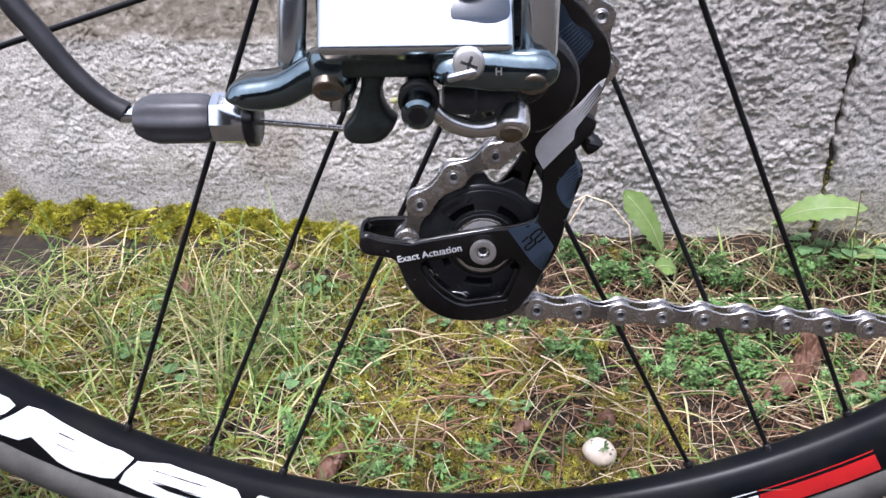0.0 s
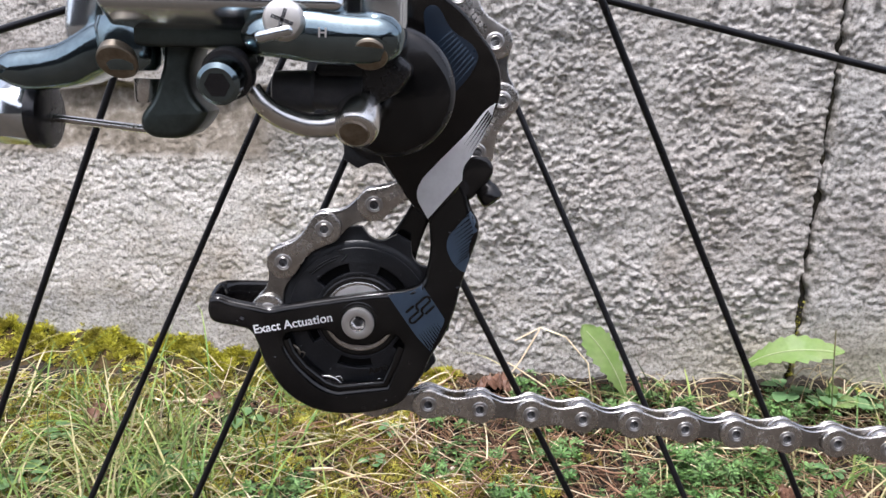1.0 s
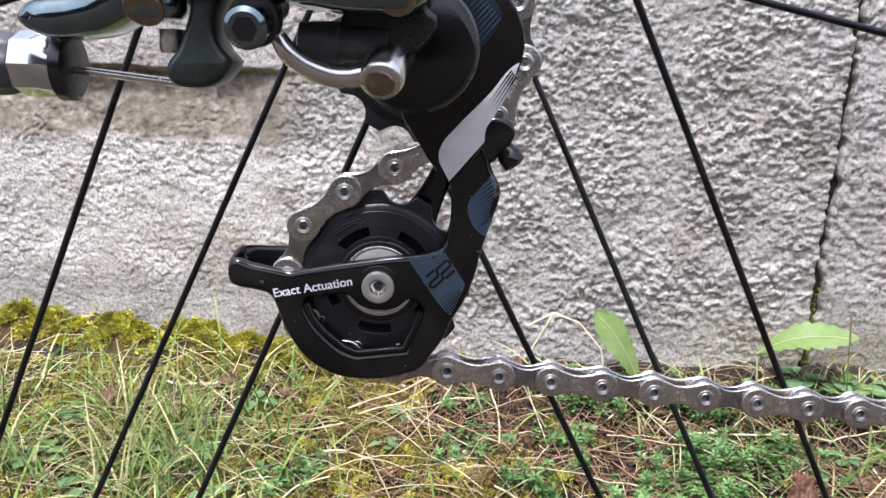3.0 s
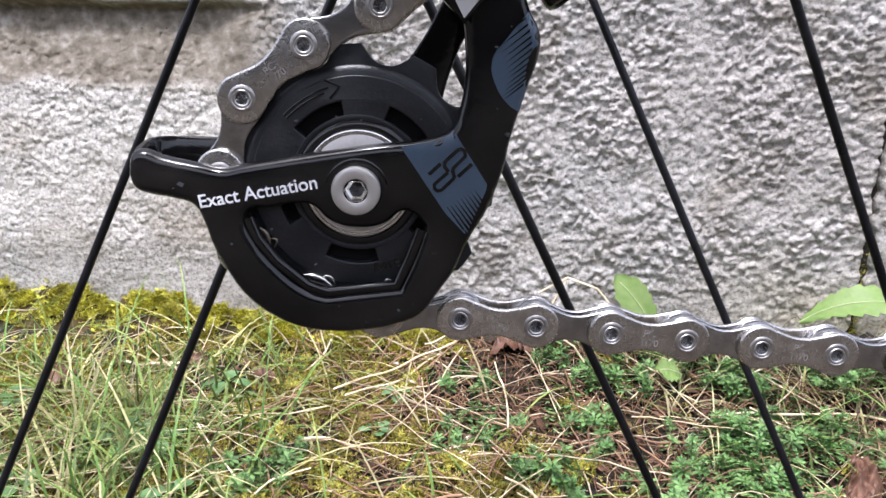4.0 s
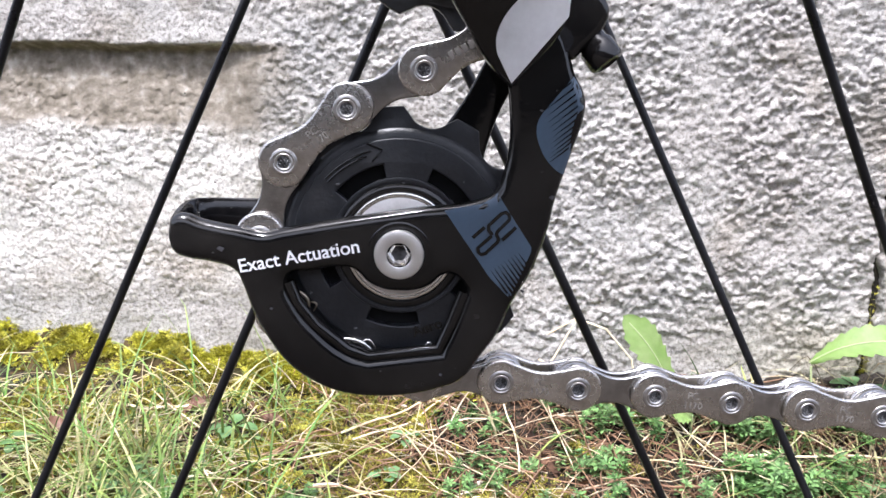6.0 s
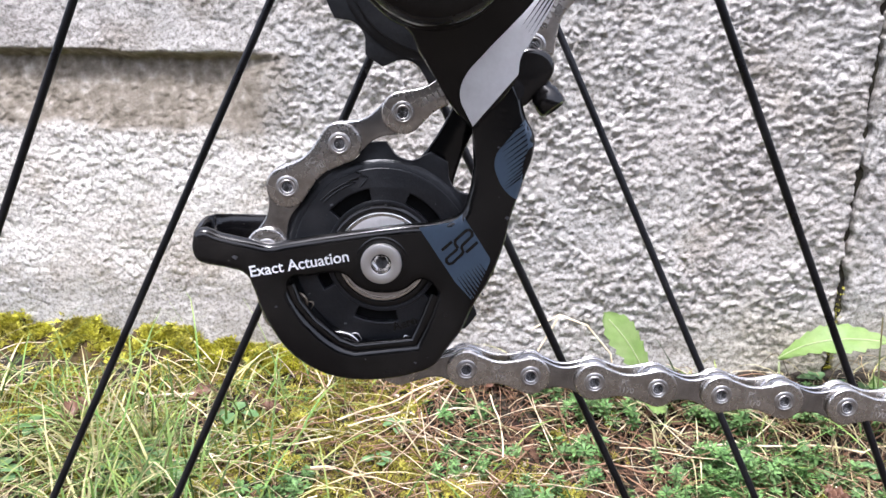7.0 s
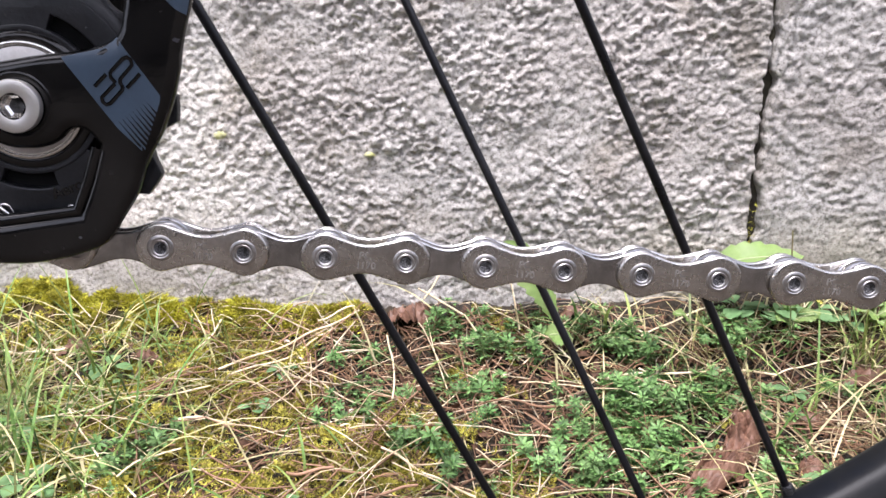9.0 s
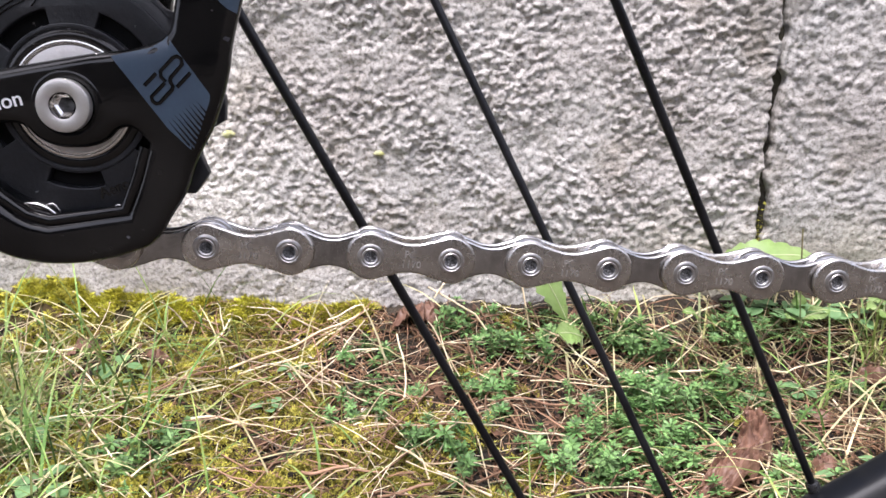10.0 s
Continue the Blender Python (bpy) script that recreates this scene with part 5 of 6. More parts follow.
def shoots(P, size, leaflets=7, lean=(20, 80)):
    """Feathery moss: every shoot is an arched sprig with small pointed leaflets on both sides."""
    n = len(P)
    az, el = rng.uniform(0, 2 * np.pi, n), np.radians(rng.uniform(*lean, n))
    L = rng.uniform(*size, n)
    d = np.stack([np.cos(az) * np.cos(el), np.sin(az) * np.cos(el), np.sin(el)], -1)
    side = np.stack([-np.sin(az), np.cos(az), np.zeros(n)], -1)
    up = np.cross(d, side) * -1.0
    V = []
    for k in range(leaflets):
        s = (k + 0.4) / leaflets
        c = P + d * (L * s)[:, None] - np.array([0, 0, 1.0]) * (0.45 * L * s * s)[:, None]
        sg = 1 if k % 2 else -1
        if k == leaflets - 1:
            out = d + 0.1 * side
        else:
            out = 0.75 * d + sg * 0.8 * side + 0.15 * up + rng.normal(0, 0.15, (n, 3))
        out /= np.linalg.norm(out, axis=1)[:, None]
        ll = (L * (0.5 - 0.2 * s) * rng.uniform(0.8, 1.2, n))[:, None]
        wv = np.cross(out, up + 0.3 * d)
        wv /= np.linalg.norm(wv, axis=1)[:, None]
        V += [np.stack([c, c + out * ll * 0.45 + wv * ll * 0.17, c + out * ll - up * ll * 0.15, c + out * ll * 0.45 - wv * ll * 0.17], 1)]
    V = np.stack(V, 1).reshape(-1, 3)
    i = np.arange(0, len(V), 4)
    return V.tolist(), np.stack([i, i + 1, i + 2, i + 3], -1).tolist()


def turf_points(n):
    """Places for moss: broad patches with gaps, little of it in the brown litter and among the weeds."""
    x, y = rng.uniform(-30, 30, n * 4), rng.uniform(7, 31, n * 4)
    patch = lumps(x, y, 0.42, 3) + 0.6 * lumps(x, y, 1.1, 8) + rng.normal(0, 0.22, len(x))
    limit = -0.28 + 0.7 * (x > 9.5) + 0.07 * np.clip(x - 3, 0, 10) + 0.012 * np.clip(-9 - x, 0, 20)
    limit = limit + 0.9 * (np.hypot((x - 4.0) / 5.0, (y - 26) / 4.5) < 1) + 0.25 * (np.hypot((x - 2.0) / 3.0, (y - 21.5) / 2.5) < 1)
    ok = (y < wall_y(x) - 0.5) & (patch > limit)
    x, y = x[ok][:n], y[ok][:n]
    return np.stack([x, y, ground_z(x, y) + 0.05 + 0.4 * np.clip(lumps(x, y, 1.1, 8), 0, 1)], -1)


def bank_top(X):
    lump = 0.62 + 0.24 * np.sin(X * 1.05 + 0.5) + 0.2 * np.sin(X * 2.3 + 1.0) + 0.12 * np.sin(X * 5.1)
    gap = np.clip(0.75 + 0.9 * np.sin(X * 0.83 + 1.9), 0.2, 1.0)
    return np.clip((1.0 - X) / 20, 0.1, 1.0) * np.clip(lump, 0.12, 1.2) * np.where(X > -11, gap, 1.0) * 0.85


def bank_points(n):
    x = rng.uniform(-38, 1.2, n * 5)
    d = np.abs(rng.normal(0, 1.0, len(x)))
    y = wall_y(x) - 0.15 - d * 1.0
    clump = lumps(x, y, 1.25, 6) + 0.5 * lumps(x, y, 2.9, 2) + rng.normal(0, 0.16, len(x))
    ok = (d < 2.3) & (clump > 0.03 - 0.3 * (d < 0.45))
    x, y, d = x[ok][:n], y[ok][:n], d[ok][:n]
    z = ground_z(x, y) + 1.75 * bank_top(x) * np.clip(1 - d / 2.4, 0, 1) ** 0.7 * rng.uniform(0.75, 1.05, len(x)) - 0.05
    return np.stack([x, y, z], -1)


def bank_mound():
    """The soil under the moss at the foot of the wall."""
    xs, ds = np.arange(-38, 2.2, 0.25), np.arange(-0.8, 2.9, 0.16)
    X, D = np.meshgrid(xs, ds)
    Y = wall_y(X) - D
    Z = ground_z(X, Y) + 1.55 * bank_top(X) * np.clip((2.2 - X) / 3, 0, 1) * np.clip(1 - np.clip(D, 0, 9) / 2.4, 0, 1) ** 0.7 - 0.15 + 0.1 * lumps(X, Y, 3.0, 4) + 0.06 * lumps(X, Y, 7.0, 5)
    n, m = len(xs), len(ds)
    i = (np.arange(m - 1)[:, None] * n + np.arange(n - 1)[None, :]).reshape(-1)
    me = bpy.data.meshes.new("bank")
    me.from_pydata(np.stack([X, Y, Z], -1).reshape(-1, 3).tolist(), [], np.stack([i, i + n, i + n + 1, i + 1], -1).tolist())
    me.update()
    return me


tagged(part("moss_bank", bank_mound(), MOSS_DARK, angle=180), "brown-green mossy bank at the foot of the wall", "moss", kind="stuff")
stuff("moss", *shoots(bank_points(7000), (0.35, 0.8), 8, (10, 75)), MOSS_MAT, "bright yellow-green moss along the foot of the wall", "moss")
stuff("turf_moss", *shoots(turf_points(32000), (0.25, 0.62), 6, (15, 80)), TURF_MOSS, "low olive-green moss in the turf", "moss")
jx = rng.normal(22.05, 0.14, 130)
jz = 6.0 + 5.0 * rng.random(130) ** 2
stuff("joint_moss", *shoots(np.stack([jx, wall_y(jx) + rng.uniform(0.2, 0.5, 130), jz], -1), (0.15, 0.35), 6, (0, 80)), MOSS_MAT, "tufts of moss in the joint of the wall", "moss")


def fibre_keep(x, y):
    near = math.hypot((x - 4) / 6, (y - 25) / 5) < 1
    return 1.0 if near else (0.75 if x > 9 else (0.55 if x > -7 else 0.28))


V1, F1 = stems(330, (-34, 36), (5, 31), (3.0, 10.0), (0.02, 0.052), (0.1, 0.6), (0.0, 0.08), 0.28, lambda x, y: 1.0 if x < -6 else (0.7 if x < 9 else 0.75), 8, 0.05)
stuff("dry_straw", V1, F1, STRAW_MAT, "pale dry grass stalks lying across the turf", "straw")
V1, F1 = stems(170, (18.5, 34), (12, 27), (2.5, 7.0), (0.018, 0.045), (0.2, 1.0), (0.0, 0.25), 0.3, None, 7, 0.06)
stuff("straw_thatch", V1, F1, THATCH, "tangle of weathered dry straw beside the weeds", "straw")
V1, F1 = stems(1100, (-32, 34), (6, 31), (0.6, 3.0), (0.014, 0.038), (0.05, 0.45), (0.0, 0.2), 0.4, lambda x, y: 1.0 if x < 9 else 0.9, 4, 0.15)
stuff("straw_litter", V1, F1, STRAW_MAT, "short bits of dry straw", "straw")
V1, F1 = stems(620, (-30, 34), (6, 31), (1.5, 6.0), (0.03, 0.065), (0.1, 0.5), (0.0, 0.12), 0.3, fibre_keep, 5, 0.1)
stuff("dead_stalks", V1, F1, STALK_MAT, "reddish brown dead stalks", "straw")
V1, F1 = stems(3400, (-26, 32), (7, 31), (0.5, 2.0), (0.018, 0.036), (0.05, 0.4), (0.0, 0.25), 1.2, fibre_keep, 3, 0.3)
stuff("brown_fibres", V1, F1, FIBRE_MAT, "brown tangled fibres of dead moss and roots", "litter")


# single long stalks that stand out from the litter
def lone_stalk(points, radius, material, label):
    e = tagged(part("straw_stalk", tube(points, radius, 2, steps=5, poly=len(points) < 6), material, None, angle=60), label, "straw", "long dry stalks")
    return e


for k, (x0, y0, x1, y1, r, brown) in enumerate(((-5.7, 25.8, 1.2, 29.6, 0.06, 0), (-5.2, 24.8, 0.0, 28.4, 0.05, 0), (-17.5, 28.0, -13.3, 27.9, 0.07, 0), (13.2, 23.9, 21.8, 23.2, 0.055, 0), (7.2, 21.1, 11.5, 21.9, 0.05, 1), (2.9, 18.4, 6.1, 15.1, 0.05, 0), (-7.4, 27.5, -6.4, 29.7, 0.045, 0), (2.9, 22.3, 2.9, 27.8, 0.045, 0), (-6.6, 20.8, -3.6, 20.6, 0.06, 0), (-1.2, 16.7, 0.9, 16.9, 0.07, 1), (2.1, 15.3, 4.0, 15.7, 0.06, 1), (21.8, 23.2, 25.4, 24.0, 0.04, 0), (-16.2, 29.0, -10.5, 22.8, 0.04, 0), (23.0, 21.3, 23.0, 18.1, 0.045, 0), (-1.3, 29.7, 1.2, 29.7, 0.045, 0), (-7.9, 16.7, -5.6, 18.9, 0.04, 0), (-11.5, 22.0, -6.8, 15.9, 0.04, 0), (8.6, 24.2, 12.2, 27.3, 0.04, 0), (16.1, 26.3, 19.6, 27.2, 0.045, 0))):
    pts = []
    for i in range(6):
        t = i / 5
        x, y = x0 + (x1 - x0) * t + 0.25 * math.sin(3.1 * t + k), min(y0 + (y1 - y0) * t, wall_y(x0 + (x1 - x0) * t) - 0.8)
        pts.append((x, y, gz(x, y) + 0.62 + 0.18 * math.sin(4 * t + 1.7 * k)))
    lone_stalk(pts, r, STALK_MAT if brown else STRAW_MAT, "reddish brown dead stalk lying on the turf" if brown else "long pale dry straw lying across the turf")
for pts in ([(4.8, 27.2, 8.3), (6.29, 27.2, 9.16), (7.86, 27.3, 8.57), (9.25, 27.2, 7.0), (9.69, 27.1, 4.6)], [(4.7, 27.0, 6.4), (5.2, 27.1, 7.1), (6.25, 27.2, 9.05)], [(4.4, 27.1, 6.95), (4.87, 27.1, 6.68), (6.83, 27.1, 5.42), (7.4, 27.0, 4.6)]):
    lone_stalk(pts, 0.05, STRAW_MAT, "bent pale dry stalk leaning near the wall")
for pts in ([(22.47, 24.5, 10.3), (22.63, 24.5, 7.84), (22.95, 24.5, 4.3)], [(27.2, 24.0, 7.6), (25.8, 23.8, 5.6), (25.0, 23.7, 3.6)]):
    lone_stalk(pts, 0.04, STALK_GREEN, "thin dark green grass stalk")


def crumbs(n, xr, yr, size, keep):
    """Flakes of dead leaf and bark, tilted every way."""
    V, F = [], []
    k = 0
    while k < n:
        x, y = rng.uniform(*xr), rng.uniform(*yr)
        if y > wall_y(x) - 0.6 or rng.random() > keep(x, y):
            continue
        k += 1
        s = rng.uniform(*size) * (2.0 if rng.random() < 0.06 else 1.0)
        o = Vector((x, y, gz(x, y) + rng.uniform(0.0, 0.22)))
        turn = Euler((rng.normal(0, 0.6), rng.normal(0, 0.6), rng.uniform(0, 6.28))).to_matrix()
        b = len(V)
        for u, v, w in ((-1, 0, 0), (-0.3, 0.45, 0.22), (0.6, 0.35, 0), (1.1, -0.1, 0.25), (0.3, -0.5, 0.05), (-0.5, -0.4, 0)):
            V.append(tuple(o + turn @ Vector((u * s, v * s * rng.uniform(0.5, 1.2), w * s))))
        F += [(b, b + 1, b + 2, b + 3), (b, b + 3, b + 4, b + 5)]
    return V, F


V1, F1 = crumbs(8500, (-28, 32), (6, 31), (0.07, 0.3), lambda x, y: 1.0 if math.hypot((x - 4) / 8, (y - 24) / 7) < 1 else 0.5)
V2, F2 = crumbs(1500, (11, 30), (11, 27), (0.1, 0.34), lambda x, y: 1.0)
F1 += [tuple(i + len(V1) for i in f) for f in F2]
V1 += V2
stuff("leaf_litter", V1, F1, LITTER_MAT, "brown crumbs of dead leaves on the soil", "litter")
V1, F1 = blades(1050, (-32, 36), (5, 30), (2.5, 8.0), (0.06, 0.14), (10, 80), lambda x, y: 1.0 if x < -8 else (0.4 if x > 19 else (0.22 if x < -4 else 0.07)))
stuff("grass", V1, F1, GRASS_MAT, "thin green and yellowing grass blades", "grass")
V1, F1 = blades(560, (-36, 40), (5, 30), (3.0, 8.5), (0.05, 0.14), (5, 65), lambda x, y: 1.0 if x < -8 else (0.5 if x > 19 else (0.35 if x < -4 else 0.1)))
stuff("dry_grass", V1, F1, DRY_GRASS, "yellowed and dry grass blades", "grass")
V1, F1, V2, F2 = [], [], [], []
for k, (x, y) in enumerate(((-13.5, 19.5), (-16.5, 21.0), (-19.0, 24.5), (-15.0, 16.5), (-22.5, 20.0), (-14.5, 23.5), (26.5, 24.0))):
    for V, F, n in ((V1, F1, 22), (V2, F2, 20)):
        a, b = blades(n, (x - 0.8, x + 0.8), (y - 0.6, y + 0.6), (3.0, 8.0), (0.05, 0.13), (15, 85))
        F += [tuple(i + len(V) for i in f) for f in b]
        V += a
stuff("grass_tufts", V1, F1, GRASS_MAT, "dense tufts of thin green grass", "grass")
stuff("dry_tufts", V2, F2, DRY_GRASS, "dry yellowed blades in the grass tufts", "grass")
V1, F1 = blades(500, (-36, 40), (4, 30), (1.0, 3.0), (0.06, 0.16), (20, 85), lambda x, y: 0.9 if (x < -6 or x > 14) else 0.25, 4)
stuff("short_grass", V1, F1, GRASS_MAT, "short green grass in the turf", "grass")


V1, F1 = blades(9, (12.5, 16.5), (25.8, 27.6), (2.5, 5.5), (0.16, 0.26), (35, 85), None, 7)
V2, F2 = blades(110, (11, 31), (23.5, 27.5), (2.0, 5.5), (0.06, 0.12), (10, 70), None, 6)
stuff("wall_foot_grass", V2, F2, DRY_GRASS, "yellowed grass at the foot of the wall", "grass")
stuff("broad_grass", V1, F1, GRASS_MAT, "broad green grass blades near the wall", "grass")


def leaf_patch(V, F, o, d, up, length, width, fold=0.25, n=4, peak=0.62, droop=0.15):
    """Adds one small leaf from o along d, widest at the share peak of its length."""
    d = d.normalized()
    side = d.cross(up).normalized()
    nrm = side.cross(d)
    b = len(V)
    for i in range(n + 1):
        s = i / n
        w = width * 0.5 * (max(0.12, math.sin(math.pi / 2 * min(1.0, s / peak)) ** 1.2) if s < peak else math.cos(math.pi / 2 * (s - peak) / (1 - peak)) ** 0.6)
        c = o + d * length * s - nrm * (droop * length * s * s)
        V += [tuple(c + side * w + nrm * w * fold), tuple(c), tuple(c - side * w + nrm * w * fold)]
        if i:
            q = b + 3 * (i - 1)
            F += [(q, q + 1, q + 4, q + 3), (q + 1, q + 2, q + 5, q + 4)]


def weed(seed, n_stems, height, spread, leaf_len, leaf_w, whorl):
    """A low plant with starry whorls of narrow leaves up each stem; its base at the origin."""
    r = random.Random(seed)
    SV, SF, LV, LF = [], [], [], []
    for _ in range(n_stems):
        az = r.uniform(0, 6.283)
        lean = r.uniform(0.05, 0.9)
        H = height * r.uniform(0.55, 1.2)
        p = Vector((r.gauss(0, spread * 0.5), r.gauss(0, spread * 0.5), -0.2))
        pts = []
        for i in range(4):
            pts.append(p.copy())
            e = radians(88) - lean * (0.3 + 0.25 * i)
            p = p + Vector((math.cos(az) * math.cos(e), math.sin(az) * math.cos(e), math.sin(e))) * H / 3
        b0 = len(SV)
        for i, q in enumerate(pts):
            rr = 0.03 * (1 - 0.15 * i)
            for j in range(3):
                SV.append((q.x + rr * math.cos(2.1 * j), q.y + rr * math.sin(2.1 * j), q.z))
            if i:
                k = b0 + 3 * (i - 1)
                SF += [(k + j, k + (j + 1) % 3, k + 3 + (j + 1) % 3, k + 3 + j) for j in range(3)]
        for i, q in enumerate(pts[1:]):
            ax = (pts[i + 1] - pts[i]).normalized()
            size = leaf_len * (0.85, 1.0, 0.8)[i] * r.uniform(0.8, 1.2)
            ph = r.uniform(0, 6.283)
            u = ax.orthogonal().normalized()
            v = ax.cross(u)
            for j in range(whorl + r.choice((-1, 0, 1))):
                a = ph + j * 6.283 / whorl + r.gauss(0, 0.1)
                d = u * math.cos(a) + v * math.sin(a) + ax * ((0.05, 0.2, 0.5)[i] + r.gauss(0, 0.12))
                leaf_patch(LV, LF, q, d, ax, size * r.uniform(0.85, 1.1), leaf_w * size / leaf_len, 0.3)
            if i == 2:
                for j in range(4):
                    a = ph + 0.4 + j * 1.571
                    leaf_patch(LV, LF, q, u * math.cos(a) + v * math.sin(a) + ax * 1.3, ax, size * 0.5, leaf_w * 0.5, 0.3, 3)
    me_s, me_l = bpy.data.meshes.new("stem"), bpy.data.meshes.new("leaves")
    me_s.from_pydata(SV, [], SF)
    me_l.from_pydata(LV, [], LF)
    me_s.update(), me_l.update()
    return me_s, me_l


def plant(name, meshes, label, category, group, material):
    e = thing(name, (0, 0, 0), label, category, group)
    tagged(part("stalk_tuft", meshes[0], STALK_GREEN, e), kind="stuff")
    tagged(part("foliage", meshes[1], material, e), kind="stuff")
    return e


def put_plants(kinds, places, size=1.0):
    for k, (x, y, s) in enumerate(places):
        m = Matrix.Translation(Vector((x, y, gz(x, y))) * CM) @ Matrix.Rotation(k * 2.4, 4, "Z") @ Matrix.Scale(s * size, 4)
        if k < len(kinds):
            kinds[k].matrix_basis = m
        else:
            src = kinds[k % len(kinds)]
            c = copy_thing(src, Matrix.Identity(4))
            c.matrix_basis = m


GROUP = "bedstraw weeds in the turf"
kinds = [plant("weed", weed(40 + k, 9 + k % 4, 0.6 + 0.22 * (k % 4), 2.1, 0.47, 0.16, 7), "low green weed with starry whorls of narrow leaves", "weed", GROUP, WEED_MAT) for k in range(8)]
spots = []
for cx, cy, sx, sy, n in ((14.3, 24.0, 1.4, 1.0, 5), (16.8, 23.0, 1.4, 1.0, 6), (19.0, 23.8, 0.8, 0.7, 3), (14.0, 21.4, 1.4, 1.0, 5), (16.4, 21.0, 1.2, 0.9, 5), (12.8, 19.2, 1.0, 0.8, 3), (12.2, 17.0, 0.8, 0.7, 5), (15.2, 18.6, 0.6, 0.8, 3), (14.6, 16.6, 0.5, 0.5, 2), (20.6, 18.0, 0.5, 0.6, 2), (11.3, 17.3, 0.3, 0.3, 1), (6.8, 25.0, 0.5, 0.5, 2), (7.6, 23.2, 0.6, 0.5, 3), (1.3, 26.8, 0.5, 0.3, 2), (2.4, 23.2, 0.6, 0.6, 3), (4.6, 18.4, 0.4, 0.5, 2), (8.0, 16.8, 0.3, 0.3, 1), (9.0, 20.0, 0.6, 0.5, 1), (10.0, 27.4, 1.4, 0.4, 5), (14.5, 27.2, 1.6, 0.4, 3), (19.8, 26.6, 1.0, 0.4, 2), (22.5, 26.4, 1.4, 0.5, 2), (7.2, 28.2, 0.6, 0.3, 2), (20.8, 21.0, 0.8, 0.6, 2), (19.6, 15.3, 0.6, 0.5, 3), (26.0, 22.5, 1.2, 1.0, 3), (16.5, 27.2, 2.0, 0.5, 2), (24.0, 26.2, 1.8, 0.6, 2), (-1.7, 16.2, 0.5, 0.4, 1), (7.0, 10.5, 3.0, 1.8, 4), (-3.0, 9.5, 2.5, 1.2, 3), (-14.5, 21.3, 0.8, 0.5, 3), (-7.6, 18.2, 0.5, 0.5, 2), (-6.9, 20.4, 0.4, 0.4, 2), (-9.5, 13.0, 2.0, 2.0, 2)):
    for _ in range(n):
        x, y = rng.normal(cx, sx), rng.normal(cy, sy)
        y = min(y, wall_y(x) - 1.6)
        if math.hypot(x - 17.4, (y - 18.3) * 0.45) < 1.15:
            continue
        spots.append((x, y, rng.uniform(0.75, 1.15)))
put_plants(kinds, spots)


def rosette(seed, leaves, size, tall):
    """A seedling with a few round leaves on short stalks."""
    r = random.Random(seed)
    SV, SF, LV, LF = [], [], [], []
    for k in range(leaves):
        az = k * 6.283 / leaves + r.uniform(-0.4, 0.4)
        d = Vector((math.cos(az), math.sin(az), 0))
        q = d * size * 0.3 + Vector((0, 0, tall * r.uniform(0.6, 1.1)))
        b = len(SV)
        for w in (Vector((0, 0, -0.2)), q):
            for j in range(3):
                SV.append((w.x + 0.03 * math.cos(2.1 * j), w.y + 0.03 * math.sin(2.1 * j), w.z))
        SF += [(b + j, b + (j + 1) % 3, b + 3 + (j + 1) % 3, b + 3 + j) for j in range(3)]
        leaf_patch(LV, LF, q, d + Vector((0, 0, r.uniform(0.0, 0.5))), Vector((0, 0, 1)), size * r.uniform(0.7, 1.1), size * 0.78, 0.2, 8, 0.55, 0.3)
    me_s, me_l = bpy.data.meshes.new("stem"), bpy.data.meshes.new("leaves")
    me_s.from_pydata(SV, [], SF)
    me_l.from_pydata(LV, [], LF)
    me_s.update(), me_l.update()
    return me_s, me_l


seedlings = [plant("seedling", rosette(60 + k, 4 + k % 3, 0.95, 0.75), "small seedling with rounded green leaves", "seedling", "seedlings in the turf", SEED_MAT) for k in range(3)]
put_plants(seedlings, [(-11.2, 25.9, 1.3), (-2.4, 25.1, 0.9), (-3.2, 21.9, 0.9), (-13.3, 20.7, 1.4), (-11.1, 16.6, 1.4), (-21.0, 19.5, 1.5), (-14.6, 21.6, 1.2), (-15.7, 21.0, 1.1), (-21.0, 24.0, 1.1), (-10.2, 25.4, 0.8), (1.2, 14.6, 0.8), (21.9, 22.1, 1.0), (25.5, 26.0, 1.2), (-1.0, 15.0, 0.9), (-18.0, 17.5, 1.2), (20.4, 15.4, 1.1), (22.0, 15.6, 1.2), (19.5, 21.9, 0.9), (22.0, 26.6, 1.2), (21.2, 27.0, 1.6), (22.6, 26.2, 1.7), (24.9, 26.2, 1.5), (26.2, 25.6, 1.4), (28.6, 26.0, 1.6)], 0.8)


